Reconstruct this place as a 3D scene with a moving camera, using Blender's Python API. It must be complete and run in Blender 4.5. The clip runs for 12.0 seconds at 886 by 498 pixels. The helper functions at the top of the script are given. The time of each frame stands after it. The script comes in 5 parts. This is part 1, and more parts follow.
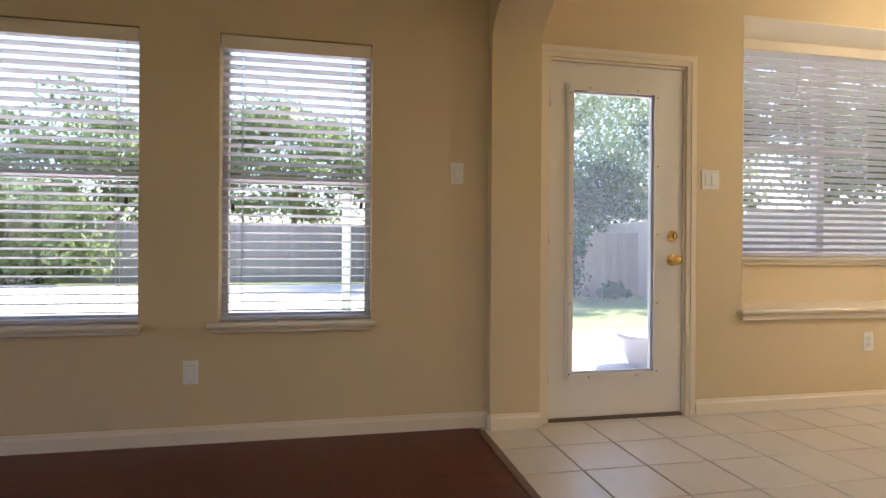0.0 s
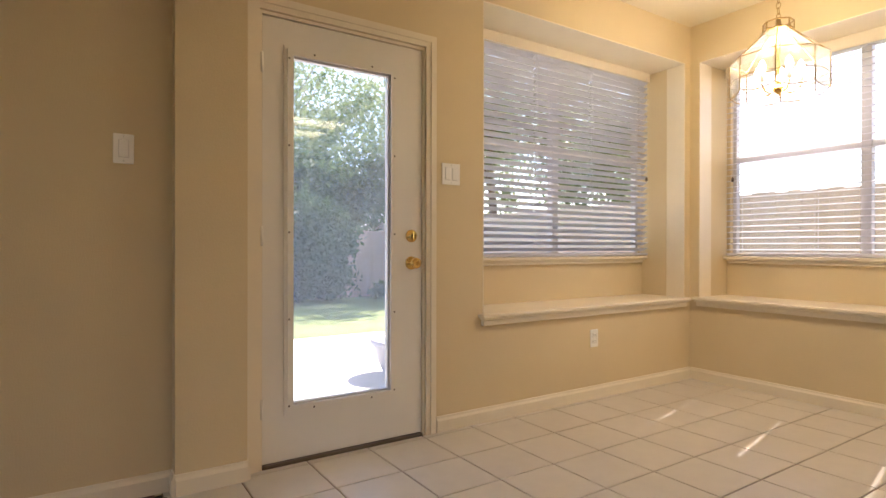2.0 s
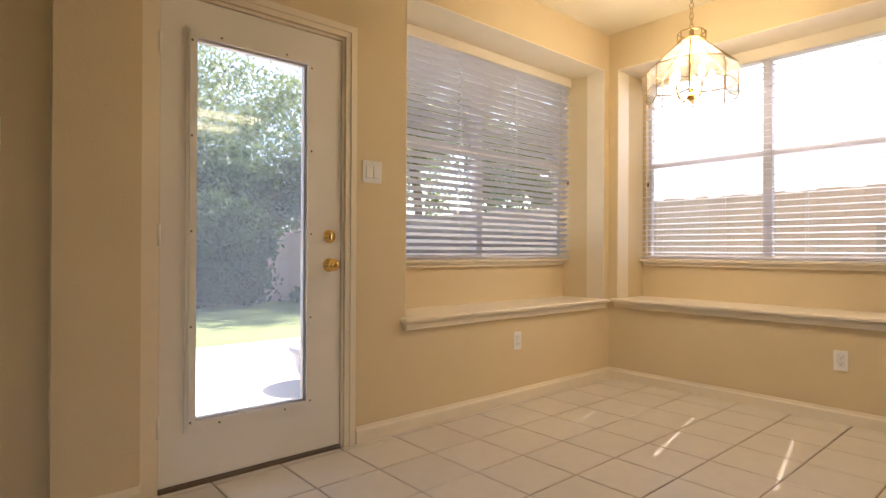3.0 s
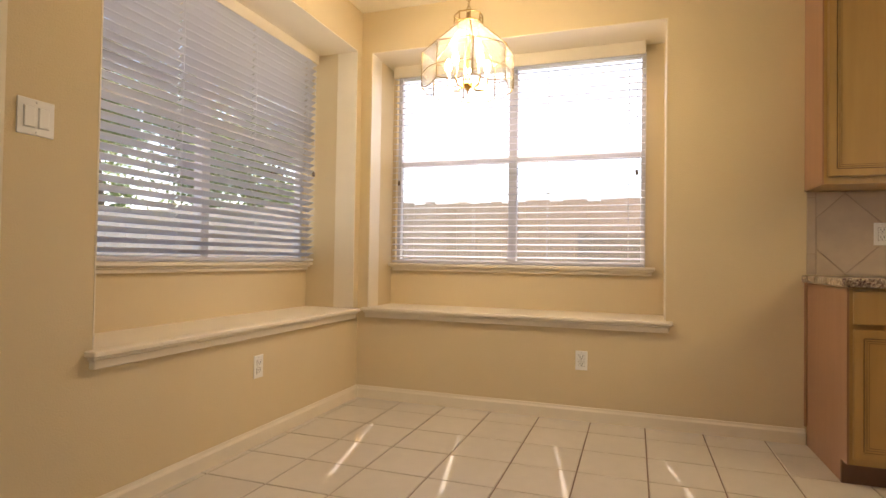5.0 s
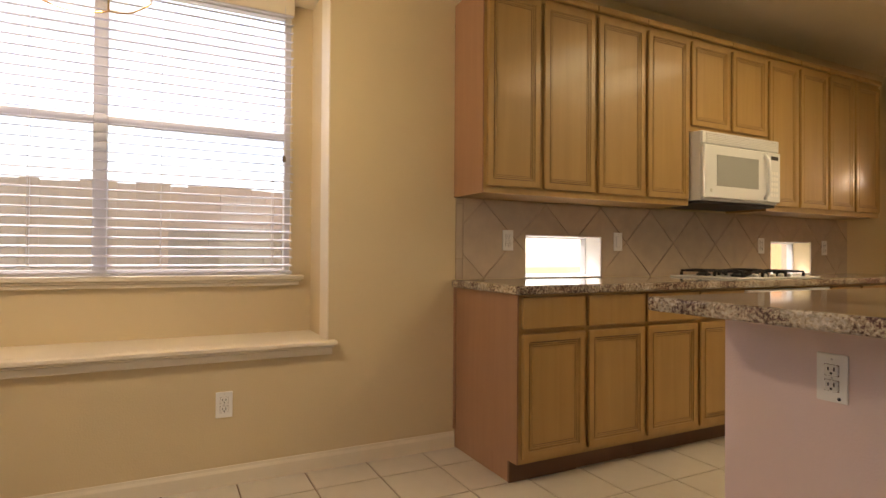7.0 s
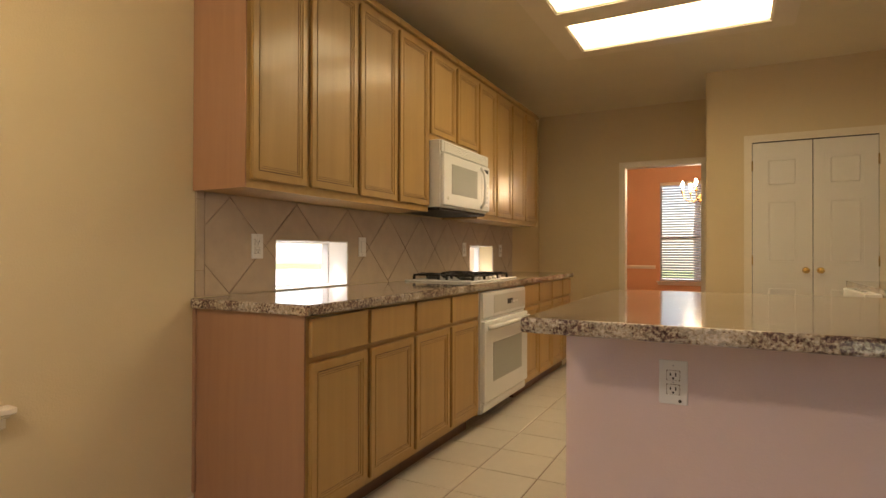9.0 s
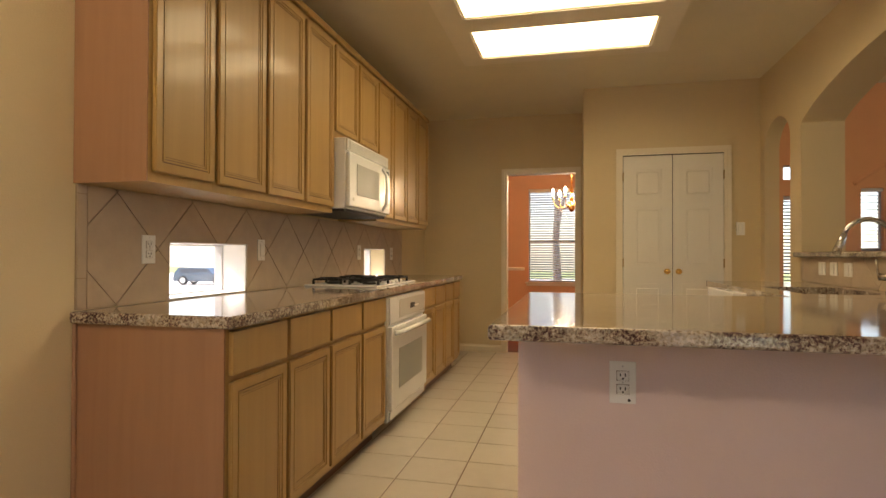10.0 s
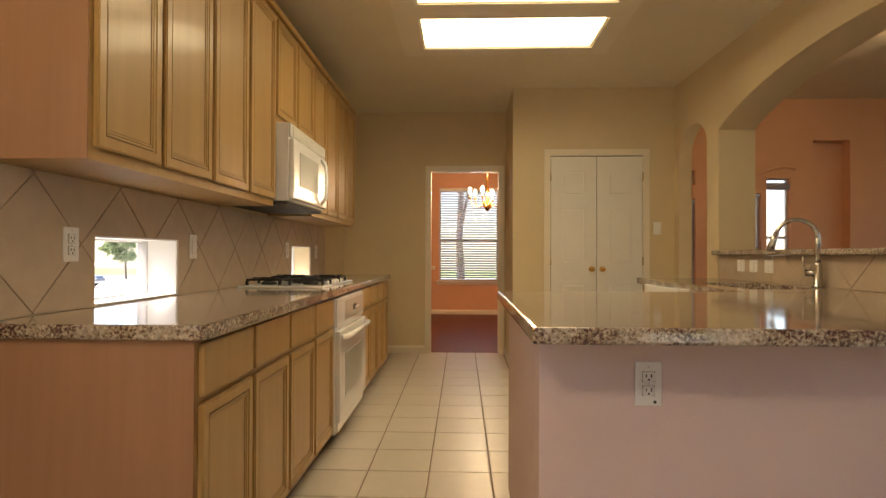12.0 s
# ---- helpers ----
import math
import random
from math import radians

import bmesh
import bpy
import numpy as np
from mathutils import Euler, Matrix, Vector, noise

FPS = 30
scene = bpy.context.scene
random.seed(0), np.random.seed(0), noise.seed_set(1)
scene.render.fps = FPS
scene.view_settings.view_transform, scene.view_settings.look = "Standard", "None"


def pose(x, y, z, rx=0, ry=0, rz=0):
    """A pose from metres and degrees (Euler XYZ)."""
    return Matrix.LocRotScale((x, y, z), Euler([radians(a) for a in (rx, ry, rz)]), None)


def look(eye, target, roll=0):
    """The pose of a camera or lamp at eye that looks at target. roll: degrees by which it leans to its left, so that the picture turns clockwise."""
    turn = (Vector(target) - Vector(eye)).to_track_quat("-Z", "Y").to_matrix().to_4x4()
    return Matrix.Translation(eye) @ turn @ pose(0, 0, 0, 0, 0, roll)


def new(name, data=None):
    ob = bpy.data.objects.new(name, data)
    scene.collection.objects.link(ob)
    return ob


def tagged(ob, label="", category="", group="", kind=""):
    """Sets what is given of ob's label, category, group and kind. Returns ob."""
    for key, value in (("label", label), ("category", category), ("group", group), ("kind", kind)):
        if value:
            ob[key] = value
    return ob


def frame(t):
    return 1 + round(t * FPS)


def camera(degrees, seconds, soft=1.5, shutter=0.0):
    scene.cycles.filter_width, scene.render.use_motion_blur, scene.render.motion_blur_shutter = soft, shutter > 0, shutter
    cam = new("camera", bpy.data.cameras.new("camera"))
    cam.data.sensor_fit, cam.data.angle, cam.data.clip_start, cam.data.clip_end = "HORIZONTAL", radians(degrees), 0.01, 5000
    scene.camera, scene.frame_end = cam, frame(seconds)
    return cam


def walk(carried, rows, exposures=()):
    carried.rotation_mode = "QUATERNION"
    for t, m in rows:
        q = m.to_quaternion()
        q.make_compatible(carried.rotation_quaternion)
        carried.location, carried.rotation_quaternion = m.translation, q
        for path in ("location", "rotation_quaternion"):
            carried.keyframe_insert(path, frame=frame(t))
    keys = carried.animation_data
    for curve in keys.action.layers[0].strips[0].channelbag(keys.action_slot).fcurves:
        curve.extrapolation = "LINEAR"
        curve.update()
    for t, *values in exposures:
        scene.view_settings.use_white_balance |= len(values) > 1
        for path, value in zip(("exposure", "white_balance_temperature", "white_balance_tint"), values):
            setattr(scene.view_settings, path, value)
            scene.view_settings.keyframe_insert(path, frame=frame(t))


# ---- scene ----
cam = camera(77.4, 12.0)
EXPOSURES = [(0.0, 2.12, 6250, 18), (2.7, 1.99, 6750, 20), (4.5, 1.93, 6900, 20), (5.0, 1.93, 6950, 20), (5.6, 1.70, 6950, 20), (7.0, 1.71, 7050, 21), (9.5, 1.82, 6980, 19), (12.0, 1.88, 6850, 18)]
PATH = [
    (0, (0.011, 0.171, 0.978), (0.408, 2.131, 0.976), 0.4),
    (0.5, (0.174, 0.414, 1.031), (0.779, 2.32, 1.01), 0.1),
    (1, (0.336, 0.492, 1.006), (1.106, 2.338, 0.989), 0.2),
    (1.5, (0.439, 0.566, 1.021), (1.398, 2.321, 0.995), 0.3),
    (2, (0.53, 0.595, 0.999), (1.632, 2.264, 0.994), 0.1),
    (2.5, (0.566, 0.632, 1.012), (1.784, 2.218, 1.005), 0.2),
    (2.7, (0.582, 0.645, 1.003), (1.84, 2.2, 1.002), 0.2),
    (4.3, (0.829, 0.979, 0.967), (2.478, 2.11, 0.996), 0.8),
    (4.5, (0.864, 1.051, 0.956), (2.586, 2.068, 0.992), 0.7),
    (5, (0.993, 1.275, 0.965), (2.882, 1.93, 1.004), 0.9),
    (5.5, (1.141, 1.464, 1.019), (3.124, 1.719, 1.034), 0.6),
    (6, (1.33, 1.579, 1.058), (3.327, 1.474, 1.056), 0.5),
    (6.5, (1.582, 1.74, 1.043), (3.505, 1.19, 1.06), 0.6),
    (7, (1.782, 1.823, 1.054), (3.569, 0.924, 1.072), 0.4),
    (7.5, (1.972, 1.849, 1.068), (3.605, 0.696, 1.09), 0.3),
    (7.7, (2.025, 1.857, 1.08), (3.59, 0.612, 1.098), 0.1),
    (9.5, (2.628, 2.001, 1.11), (3.293, 0.114, 1.129), 0.3),
    (10, (2.754, 1.999, 1.117), (3.213, 0.052, 1.138), 0.2),
    (10.5, (2.861, 2.031, 1.133), (3.161, 0.054, 1.148), 0.1),
    (11, (2.94, 2.053, 1.131), (3.142, 0.063, 1.151), 0.1),
    (11.5, (3.037, 2.058, 1.128), (3.157, 0.062, 1.148), 0.1),
    (12, (3.143, 1.874, 1.106), (3.212, -0.125, 1.126), 0.2),
]
walk(cam, [(t, look(eye, target, roll)) for t, eye, target, roll in PATH], EXPOSURES)

# ---- world and sun ----
world = bpy.data.worlds.new("sky")
scene.world = world
world.use_nodes = True
wn = world.node_tree.nodes
sky = wn.new("ShaderNodeTexSky")
sky.sky_type, sky.sun_disc = "NISHITA", False
SUN_DIR = Vector((0.60, 0.126, 0.797)).normalized()
sky.sun_elevation = math.asin(SUN_DIR.z)
sky.sun_rotation = math.atan2(SUN_DIR.x, SUN_DIR.y)
world.node_tree.links.new(sky.outputs[0], wn["Background"].inputs[0])
wn["Background"].inputs[1].default_value = 0.15
sun_data = bpy.data.lights.new("sun", "SUN")
sun_data.energy, sun_data.angle, sun_data.color = 5.0, radians(0.5), (1.0, 0.95, 0.88)
sun = new("sun", sun_data)
sun.matrix_world = look(SUN_DIR * 30, (0, 0, 0))

PENDANT_W, CHANDELIER_W = 12.0, 14.0
FLUOR = 2.5
BULB = 30.0


# ---- materials ----
def mat(name, col, rough=0.6, metal=0.0, var=0.06, scale=6.0, bump=0.0, bscale=120.0, spec=0.5, rand=0.0, coat=0.0, stretch=(1, 1, 1)):
    m = bpy.data.materials.new(name)
    m.use_nodes = True
    n, l = m.node_tree.nodes, m.node_tree.links
    b = n["Principled BSDF"]
    b.inputs["Roughness"].default_value, b.inputs["Metallic"].default_value = rough, metal
    b.inputs["Specular IOR Level"].default_value = spec
    b.inputs["Coat Weight"].default_value = coat
    b.inputs["Coat Roughness"].default_value = 0.12
    tc = n.new("ShaderNodeTexCoord")
    mp = n.new("ShaderNodeMapping")
    mp.inputs["Scale"].default_value = stretch
    geo = n.new("ShaderNodeNewGeometry")
    l.new(geo.outputs["Position"], mp.inputs[0])
    n1, n2 = n.new("ShaderNodeTexNoise"), n.new("ShaderNodeTexNoise")
    n1.inputs["Scale"].default_value, n1.inputs["Detail"].default_value = scale, 6
    n2.inputs["Scale"].default_value, n2.inputs["Detail"].default_value = scale * 0.17, 3
    l.new(mp.outputs[0], n1.inputs["Vector"])
    l.new(geo.outputs["Position"], n2.inputs["Vector"])
    mix = n.new("ShaderNodeMath")
    mix.operation = "ADD"
    l.new(n1.outputs[0], mix.inputs[0])
    l.new(n2.outputs[0], mix.inputs[1])
    last = mix
    if rand:
        oi = n.new("ShaderNodeObjectInfo")
        ma = n.new("ShaderNodeMath")
        ma.operation, ma.inputs[1].default_value = "MULTIPLY_ADD", rand
        l.new(oi.outputs["Random"], ma.inputs[0])
        l.new(mix.outputs[0], ma.inputs[2])
        last = ma
    rmp = n.new("ShaderNodeMapRange")
    rmp.inputs["From Min"].default_value, rmp.inputs["From Max"].default_value = 0.55, 1.45 + rand
    l.new(last.outputs[0], rmp.inputs["Value"])
    cm = n.new("ShaderNodeMix")
    cm.data_type = "RGBA"
    cm.inputs[6].default_value = (*[c * (1 - var * 1.5) for c in col], 1)
    cm.inputs[7].default_value = (*[min(1, c * (1 + var)) for c in col], 1)
    l.new(rmp.outputs[0], cm.inputs[0])
    l.new(cm.outputs[2], b.inputs["Base Color"])
    if bump:
        nb = n.new("ShaderNodeTexNoise")
        nb.inputs["Scale"].default_value, nb.inputs["Detail"].default_value = bscale, 4
        l.new(mp.outputs[0], nb.inputs["Vector"])
        bp = n.new("ShaderNodeBump")
        bp.inputs["Strength"].default_value, bp.inputs["Distance"].default_value = bump, 0.004
        l.new(nb.outputs[0], bp.inputs["Height"])
        l.new(bp.outputs[0], b.inputs["Normal"])
    return m


def emit(name, col, strength):
    m = bpy.data.materials.new(name)
    m.use_nodes = True
    b = m.node_tree.nodes["Principled BSDF"]
    b.inputs["Base Color"].default_value = (*col, 1)
    b.inputs["Emission Color"].default_value = (*col, 1)
    b.inputs["Emission Strength"].default_value = strength
    return m


def glass(name, tint=(1, 1, 1), rough=0.0):
    m = bpy.data.materials.new(name)
    m.use_nodes = True
    n, l = m.node_tree.nodes, m.node_tree.links
    tr, gl, mx = n.new("ShaderNodeBsdfTransparent"), n.new("ShaderNodeBsdfGlossy"), n.new("ShaderNodeMixShader")
    lw, pw, fr = n.new("ShaderNodeLayerWeight"), n.new("ShaderNodeMath"), n.new("ShaderNodeMath")
    tr.inputs[0].default_value = (*tint, 1)
    gl.inputs["Roughness"].default_value = rough
    pw.operation, pw.inputs[1].default_value = "POWER", 5.0
    fr.operation, fr.inputs[1].default_value, fr.inputs[2].default_value = "MULTIPLY_ADD", 0.9, 0.035
    l.new(lw.outputs["Facing"], pw.inputs[0])
    l.new(pw.outputs[0], fr.inputs[0])
    l.new(fr.outputs[0], mx.inputs[0])
    l.new(tr.outputs[0], mx.inputs[1])
    l.new(gl.outputs[0], mx.inputs[2])
    l.new(mx.outputs[0], n["Material Output"].inputs[0])
    return m


def granite(name):
    m = mat(name, (0.42, 0.36, 0.26), 0.08, var=0.15, scale=30, spec=0.6, coat=0.3)
    n, l = m.node_tree.nodes, m.node_tree.links
    b = n["Principled BSDF"]
    geo = n.new("ShaderNodeNewGeometry")
    v1, v2, ns = n.new("ShaderNodeTexVoronoi"), n.new("ShaderNodeTexNoise"), n.new("ShaderNodeTexNoise")
    v1.inputs["Scale"].default_value = 110
    v2.inputs["Scale"].default_value, v2.inputs["Detail"].default_value, v2.inputs["Roughness"].default_value = 115, 8, 0.66
    ns.inputs["Scale"].default_value, ns.inputs["Detail"].default_value = 9, 4
    for t in (v1, v2, ns):
        l.new(geo.outputs["Position"], t.inputs["Vector"])
    add = n.new("ShaderNodeMath")
    add.operation = "MULTIPLY_ADD"
    add.inputs[1].default_value = 0.5
    l.new(ns.outputs[0], add.inputs[0])
    l.new(v2.outputs[0], add.inputs[2])
    cr = n.new("ShaderNodeValToRGB")
    e = cr.color_ramp.elements
    e[0].position, e[0].color = 0.56, (0.06, 0.032, 0.036, 1)
    e[1].position, e[1].color = 0.92, (0.70, 0.62, 0.55, 1)
    for p, c in ((0.665, (0.16, 0.085, 0.08, 1)), (0.715, (0.38, 0.28, 0.20, 1)), (0.80, (0.60, 0.51, 0.40, 1))):
        k = cr.color_ramp.elements.new(p)
        k.color = c
    l.new(add.outputs[0], cr.inputs[0])
    sp = n.new("ShaderNodeMix")
    sp.data_type = "RGBA"
    sp.blend_type = "MULTIPLY"
    sp.inputs[0].default_value = 0.55
    bw = n.new("ShaderNodeRGBToBW")
    l.new(v1.outputs["Color"], bw.inputs[0])
    l.new(cr.outputs[0], sp.inputs[6])
    l.new(bw.outputs[0], sp.inputs[7])
    l.new(sp.outputs[2], b.inputs["Base Color"])
    return m


def wood(name, col, dark, rough, along, scale=5.0, coat=0.0, rand=0.0):
    """Grained wood; along: the axis of the grain."""
    m = bpy.data.materials.new(name)
    m.use_nodes = True
    n, l = m.node_tree.nodes, m.node_tree.links
    b = n["Principled BSDF"]
    b.inputs["Roughness"].default_value = rough
    b.inputs["Coat Weight"].default_value, b.inputs["Coat Roughness"].default_value = coat, 0.13
    geo, mp, oi = n.new("ShaderNodeNewGeometry"), n.new("ShaderNodeMapping"), n.new("ShaderNodeObjectInfo")
    sc = [14.0, 14.0, 14.0]
    sc["xyz".index(along)] = 0.9
    mp.inputs["Scale"].default_value = sc
    l.new(geo.outputs["Position"], mp.inputs[0])
    off = n.new("ShaderNodeVectorMath")
    off.operation = "ADD"
    mul = n.new("ShaderNodeMath")
    mul.operation, mul.inputs[1].default_value = "MULTIPLY", 30.0
    l.new(oi.outputs["Random"], mul.inputs[0])
    l.new(mp.outputs[0], off.inputs[0])
    l.new(mul.outputs[0], off.inputs[1])
    n1 = n.new("ShaderNodeTexNoise")
    n1.inputs["Scale"].default_value, n1.inputs["Detail"].default_value, n1.inputs["Distortion"].default_value = scale * 0.35, 8, 0.8
    l.new(off.outputs[0], n1.inputs["Vector"])
    n2 = n.new("ShaderNodeTexNoise")
    n2.inputs["Scale"].default_value = 1.3
    l.new(geo.outputs["Position"], n2.inputs["Vector"])
    add = n.new("ShaderNodeMath")
    add.operation, add.inputs[1].default_value = "MULTIPLY_ADD", 0.5
    l.new(n2.outputs[0], add.inputs[0])
    l.new(n1.outputs[0], add.inputs[2])
    a2 = n.new("ShaderNodeMath")
    a2.operation, a2.inputs[1].default_value = "MULTIPLY_ADD", rand
    l.new(oi.outputs["Random"], a2.inputs[0])
    l.new(add.outputs[0], a2.inputs[2])
    mr = n.new("ShaderNodeMapRange")
    mr.inputs["From Min"].default_value, mr.inputs["From Max"].default_value = 0.5, 1.0 + rand
    l.new(a2.outputs[0], mr.inputs["Value"])
    cm = n.new("ShaderNodeMix")
    cm.data_type = "RGBA"
    cm.inputs[6].default_value, cm.inputs[7].default_value = (*dark, 1), (*col, 1)
    l.new(mr.outputs[0], cm.inputs[0])
    l.new(cm.outputs[2], b.inputs["Base Color"])
    bp = n.new("ShaderNodeBump")
    bp.inputs["Strength"].default_value, bp.inputs["Distance"].default_value = 0.025, 0.002
    l.new(n1.outputs[0], bp.inputs["Height"])
    l.new(bp.outputs[0], b.inputs["Normal"])
    return m


M_WALL = mat("wall_paint", (0.67, 0.54, 0.335), 0.75, var=0.03, scale=3, bump=0.25, bscale=160, spec=0.25)
M_PEACH = mat("peach_paint", (0.72, 0.39, 0.22), 0.75, var=0.04, scale=3, bump=0.25, bscale=160, spec=0.25)
M_KNEE = mat("knee_wall_paint", (0.75, 0.59, 0.555), 0.75, var=0.03, scale=3, bump=0.25, bscale=160, spec=0.25)
M_CEIL = mat("ceiling_paint", (0.76, 0.68, 0.51), 0.85, var=0.03, scale=4, bump=0.4, bscale=90, spec=0.2)
M_TRIM = mat("white_trim_paint", (0.78, 0.69, 0.54), 0.4, var=0.03, scale=9, bump=0.05, bscale=60)
M_DOOR = mat("white_door_paint", (0.76, 0.72, 0.65), 0.42, var=0.03, scale=5, bump=0.06, bscale=70)
M_TILE = mat("beige_floor_tile", (0.60, 0.545, 0.47), 0.30, var=0.06, scale=14, bump=0.05, bscale=25, rand=0.25, coat=0.0)
M_GROUT = mat("grout", (0.26, 0.18, 0.13), 0.9, var=0.2, scale=20, bump=0.3)
M_SPLASH = mat("travertine_backsplash_tile", (0.50, 0.385, 0.275), 0.42, var=0.16, scale=11, bump=0.15, bscale=60, rand=0.3)
M_SGROUT = mat("backsplash_grout", (0.39, 0.285, 0.19), 0.9, var=0.1, scale=20, bump=0.3)
M_CAB = wood("maple_cabinet", (0.47, 0.293, 0.105), (0.405, 0.243, 0.084), 0.42, "z", 4.0, 0.26)
# Same maple as the doors; the pinker tone carries the mixed light there.
M_CABSIDE = wood("light_tinted_side_panel", (0.395, 0.215, 0.123), (0.35, 0.185, 0.103), 0.42, "z", 5.0, 0.2)
M_GROOVE = mat("dark_brown_line", (0.17, 0.085, 0.04), 0.5, var=0.15, scale=30)
M_TOE = mat("toe_kick", (0.16, 0.085, 0.05), 0.55, var=0.1, scale=20)
M_FLOOR = wood("cherry_plank", (0.115, 0.012, 0.006), (0.06, 0.006, 0.003), 0.42, "x", 5.0, 0.05, 0.12)
M_GRANITE = granite("granite")
M_APPL = mat("white_enamel", (0.79, 0.79, 0.78), 0.25, var=0.015, scale=4, coat=0.3)
M_APPLG = mat("oven_window_glass", (0.36, 0.36, 0.33), 0.35, var=0.02, scale=4, spec=0.12)
M_PANEL = mat("silver_display", (0.66, 0.65, 0.60), 0.14, var=0.03, scale=4, coat=0.4)
M_BLACK = mat("black_cast_iron", (0.015, 0.015, 0.015), 0.45, var=0.2, scale=30, bump=0.2)
M_DARK = mat("dark_void", (0.02, 0.018, 0.016), 0.6, var=0.1)
M_BRASS = mat("polished_brass", (0.80, 0.52, 0.17), 0.18, metal=1.0, var=0.05)
M_ANTIQ = mat("antique_brass", (0.42, 0.28, 0.11), 0.3, metal=1.0, var=0.08)
M_CHROME = mat("brushed_nickel", (0.60, 0.57, 0.53), 0.2, metal=1.0, var=0.03)
M_STEEL = mat("stainless_steel", (0.5, 0.48, 0.45), 0.3, metal=1.0, var=0.05)
M_PLATE = mat("white_plastic_plate", (0.82, 0.80, 0.76), 0.35, var=0.01)
M_ALU = mat("white_aluminium_frame", (0.55, 0.53, 0.52), 0.4, var=0.03)
M_BRONZE = mat("bronze_weatherstrip", (0.10, 0.07, 0.05), 0.5, var=0.1)
M_GLASS = glass("window_glass")
M_CONC = mat("concrete_patio", (0.55, 0.53, 0.50), 0.9, var=0.08, scale=5, bump=0.3, bscale=80)
M_GRASS = mat("lawn_grass", (0.16, 0.20, 0.07), 0.95, var=0.3, scale=9, bump=0.6, bscale=60)
# Sun on the side fence is put into this paler cedar tone.
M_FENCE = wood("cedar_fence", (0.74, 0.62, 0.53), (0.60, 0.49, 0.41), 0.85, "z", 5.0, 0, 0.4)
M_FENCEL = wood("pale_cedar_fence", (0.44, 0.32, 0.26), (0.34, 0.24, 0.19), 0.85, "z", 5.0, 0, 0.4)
# Grey tone carries the shade on the far fence.
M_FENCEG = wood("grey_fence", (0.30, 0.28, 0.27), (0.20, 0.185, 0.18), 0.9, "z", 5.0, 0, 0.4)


def leafy(name, col, through_col):
    m = mat(name, col, 0.5, var=0.35, scale=3)
    n, l = m.node_tree.nodes, m.node_tree.links
    tl, mx = n.new("ShaderNodeBsdfTranslucent"), n.new("ShaderNodeMixShader")
    tl.inputs[0].default_value = (*through_col, 1)
    mx.inputs[0].default_value = 0.45
    l.new(n["Principled BSDF"].outputs[0], mx.inputs[1])
    l.new(tl.outputs[0], mx.inputs[2])
    l.new(mx.outputs[0], n["Material Output"].inputs[0])
    return m


M_LEAF = leafy("leaf", (0.12, 0.165, 0.075), (0.22, 0.29, 0.12))
M_LEAF2 = leafy("dark_leaf", (0.06, 0.095, 0.045), (0.08, 0.13, 0.04))
# Grey-lavender puts the shade into the gate boards.
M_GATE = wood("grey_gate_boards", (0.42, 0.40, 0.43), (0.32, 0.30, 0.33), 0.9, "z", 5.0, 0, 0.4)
M_BARK = mat("bark", (0.16, 0.12, 0.09), 0.95, var=0.3, scale=20, bump=0.6, bscale=30)
M_BRICK = mat("brick_outer_wall", (0.45, 0.33, 0.27), 0.9, var=0.15, scale=12, bump=0.3)
M_ROOF = mat("roof_shingle", (0.12, 0.10, 0.09), 0.9, var=0.2, scale=12)
M_POT = mat("glazed_planter", (0.35, 0.33, 0.36), 0.4, var=0.1, scale=5)
M_CAR = mat("dark_car_paint", (0.05, 0.075, 0.10), 0.25, var=0.05, coat=0.6)
M_CARG = mat("car_glass", (0.05, 0.06, 0.07), 0.08, var=0.02)
M_TYRE = mat("tyre_rubber", (0.02, 0.02, 0.02), 0.8, var=0.1)
M_BULB = emit("bulb_glow", (1.0, 0.91, 0.74), BULB)
M_LIGHT = emit("fluorescent_diffuser", (1.0, 0.86, 0.52), FLUOR)


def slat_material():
    # White slats; the grey-lavender base colour has their backlit shade put in.
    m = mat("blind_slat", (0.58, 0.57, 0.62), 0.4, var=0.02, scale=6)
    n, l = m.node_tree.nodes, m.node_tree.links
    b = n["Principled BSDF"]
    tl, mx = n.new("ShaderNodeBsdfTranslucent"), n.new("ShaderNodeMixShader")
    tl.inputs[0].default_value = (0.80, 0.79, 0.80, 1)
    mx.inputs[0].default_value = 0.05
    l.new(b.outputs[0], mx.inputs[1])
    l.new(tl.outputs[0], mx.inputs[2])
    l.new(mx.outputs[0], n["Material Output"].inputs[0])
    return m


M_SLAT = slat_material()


def screen_material():
    """Fine dark mesh, an assumed screen that dims the sun but lets most light through."""
    m = mat("insect_mesh", (0.06, 0.06, 0.065), 0.7, var=0.1, scale=40)
    n, l = m.node_tree.nodes, m.node_tree.links
    tr, mx = n.new("ShaderNodeBsdfTransparent"), n.new("ShaderNodeMixShader")
    mx.inputs[0].default_value = 0.2
    l.new(tr.outputs[0], mx.inputs[1])
    l.new(n["Principled BSDF"].outputs[0], mx.inputs[2])
    l.new(mx.outputs[0], n["Material Output"].inputs[0])
    return m


M_SCREEN = screen_material()


# ---- builders ----
def bx(bm, x0, x1, y0, y1, z0, z1):
    vs = [bm.verts.new(p) for p in ((x0, y0, z0), (x1, y0, z0), (x1, y1, z0), (x0, y1, z0), (x0, y0, z1), (x1, y0, z1), (x1, y1, z1), (x0, y1, z1))]
    for f in ((3, 2, 1, 0), (4, 5, 6, 7), (0, 1, 5, 4), (1, 2, 6, 5), (2, 3, 7, 6), (3, 0, 4, 7)):
        bm.faces.new([vs[i] for i in f])
    return bm


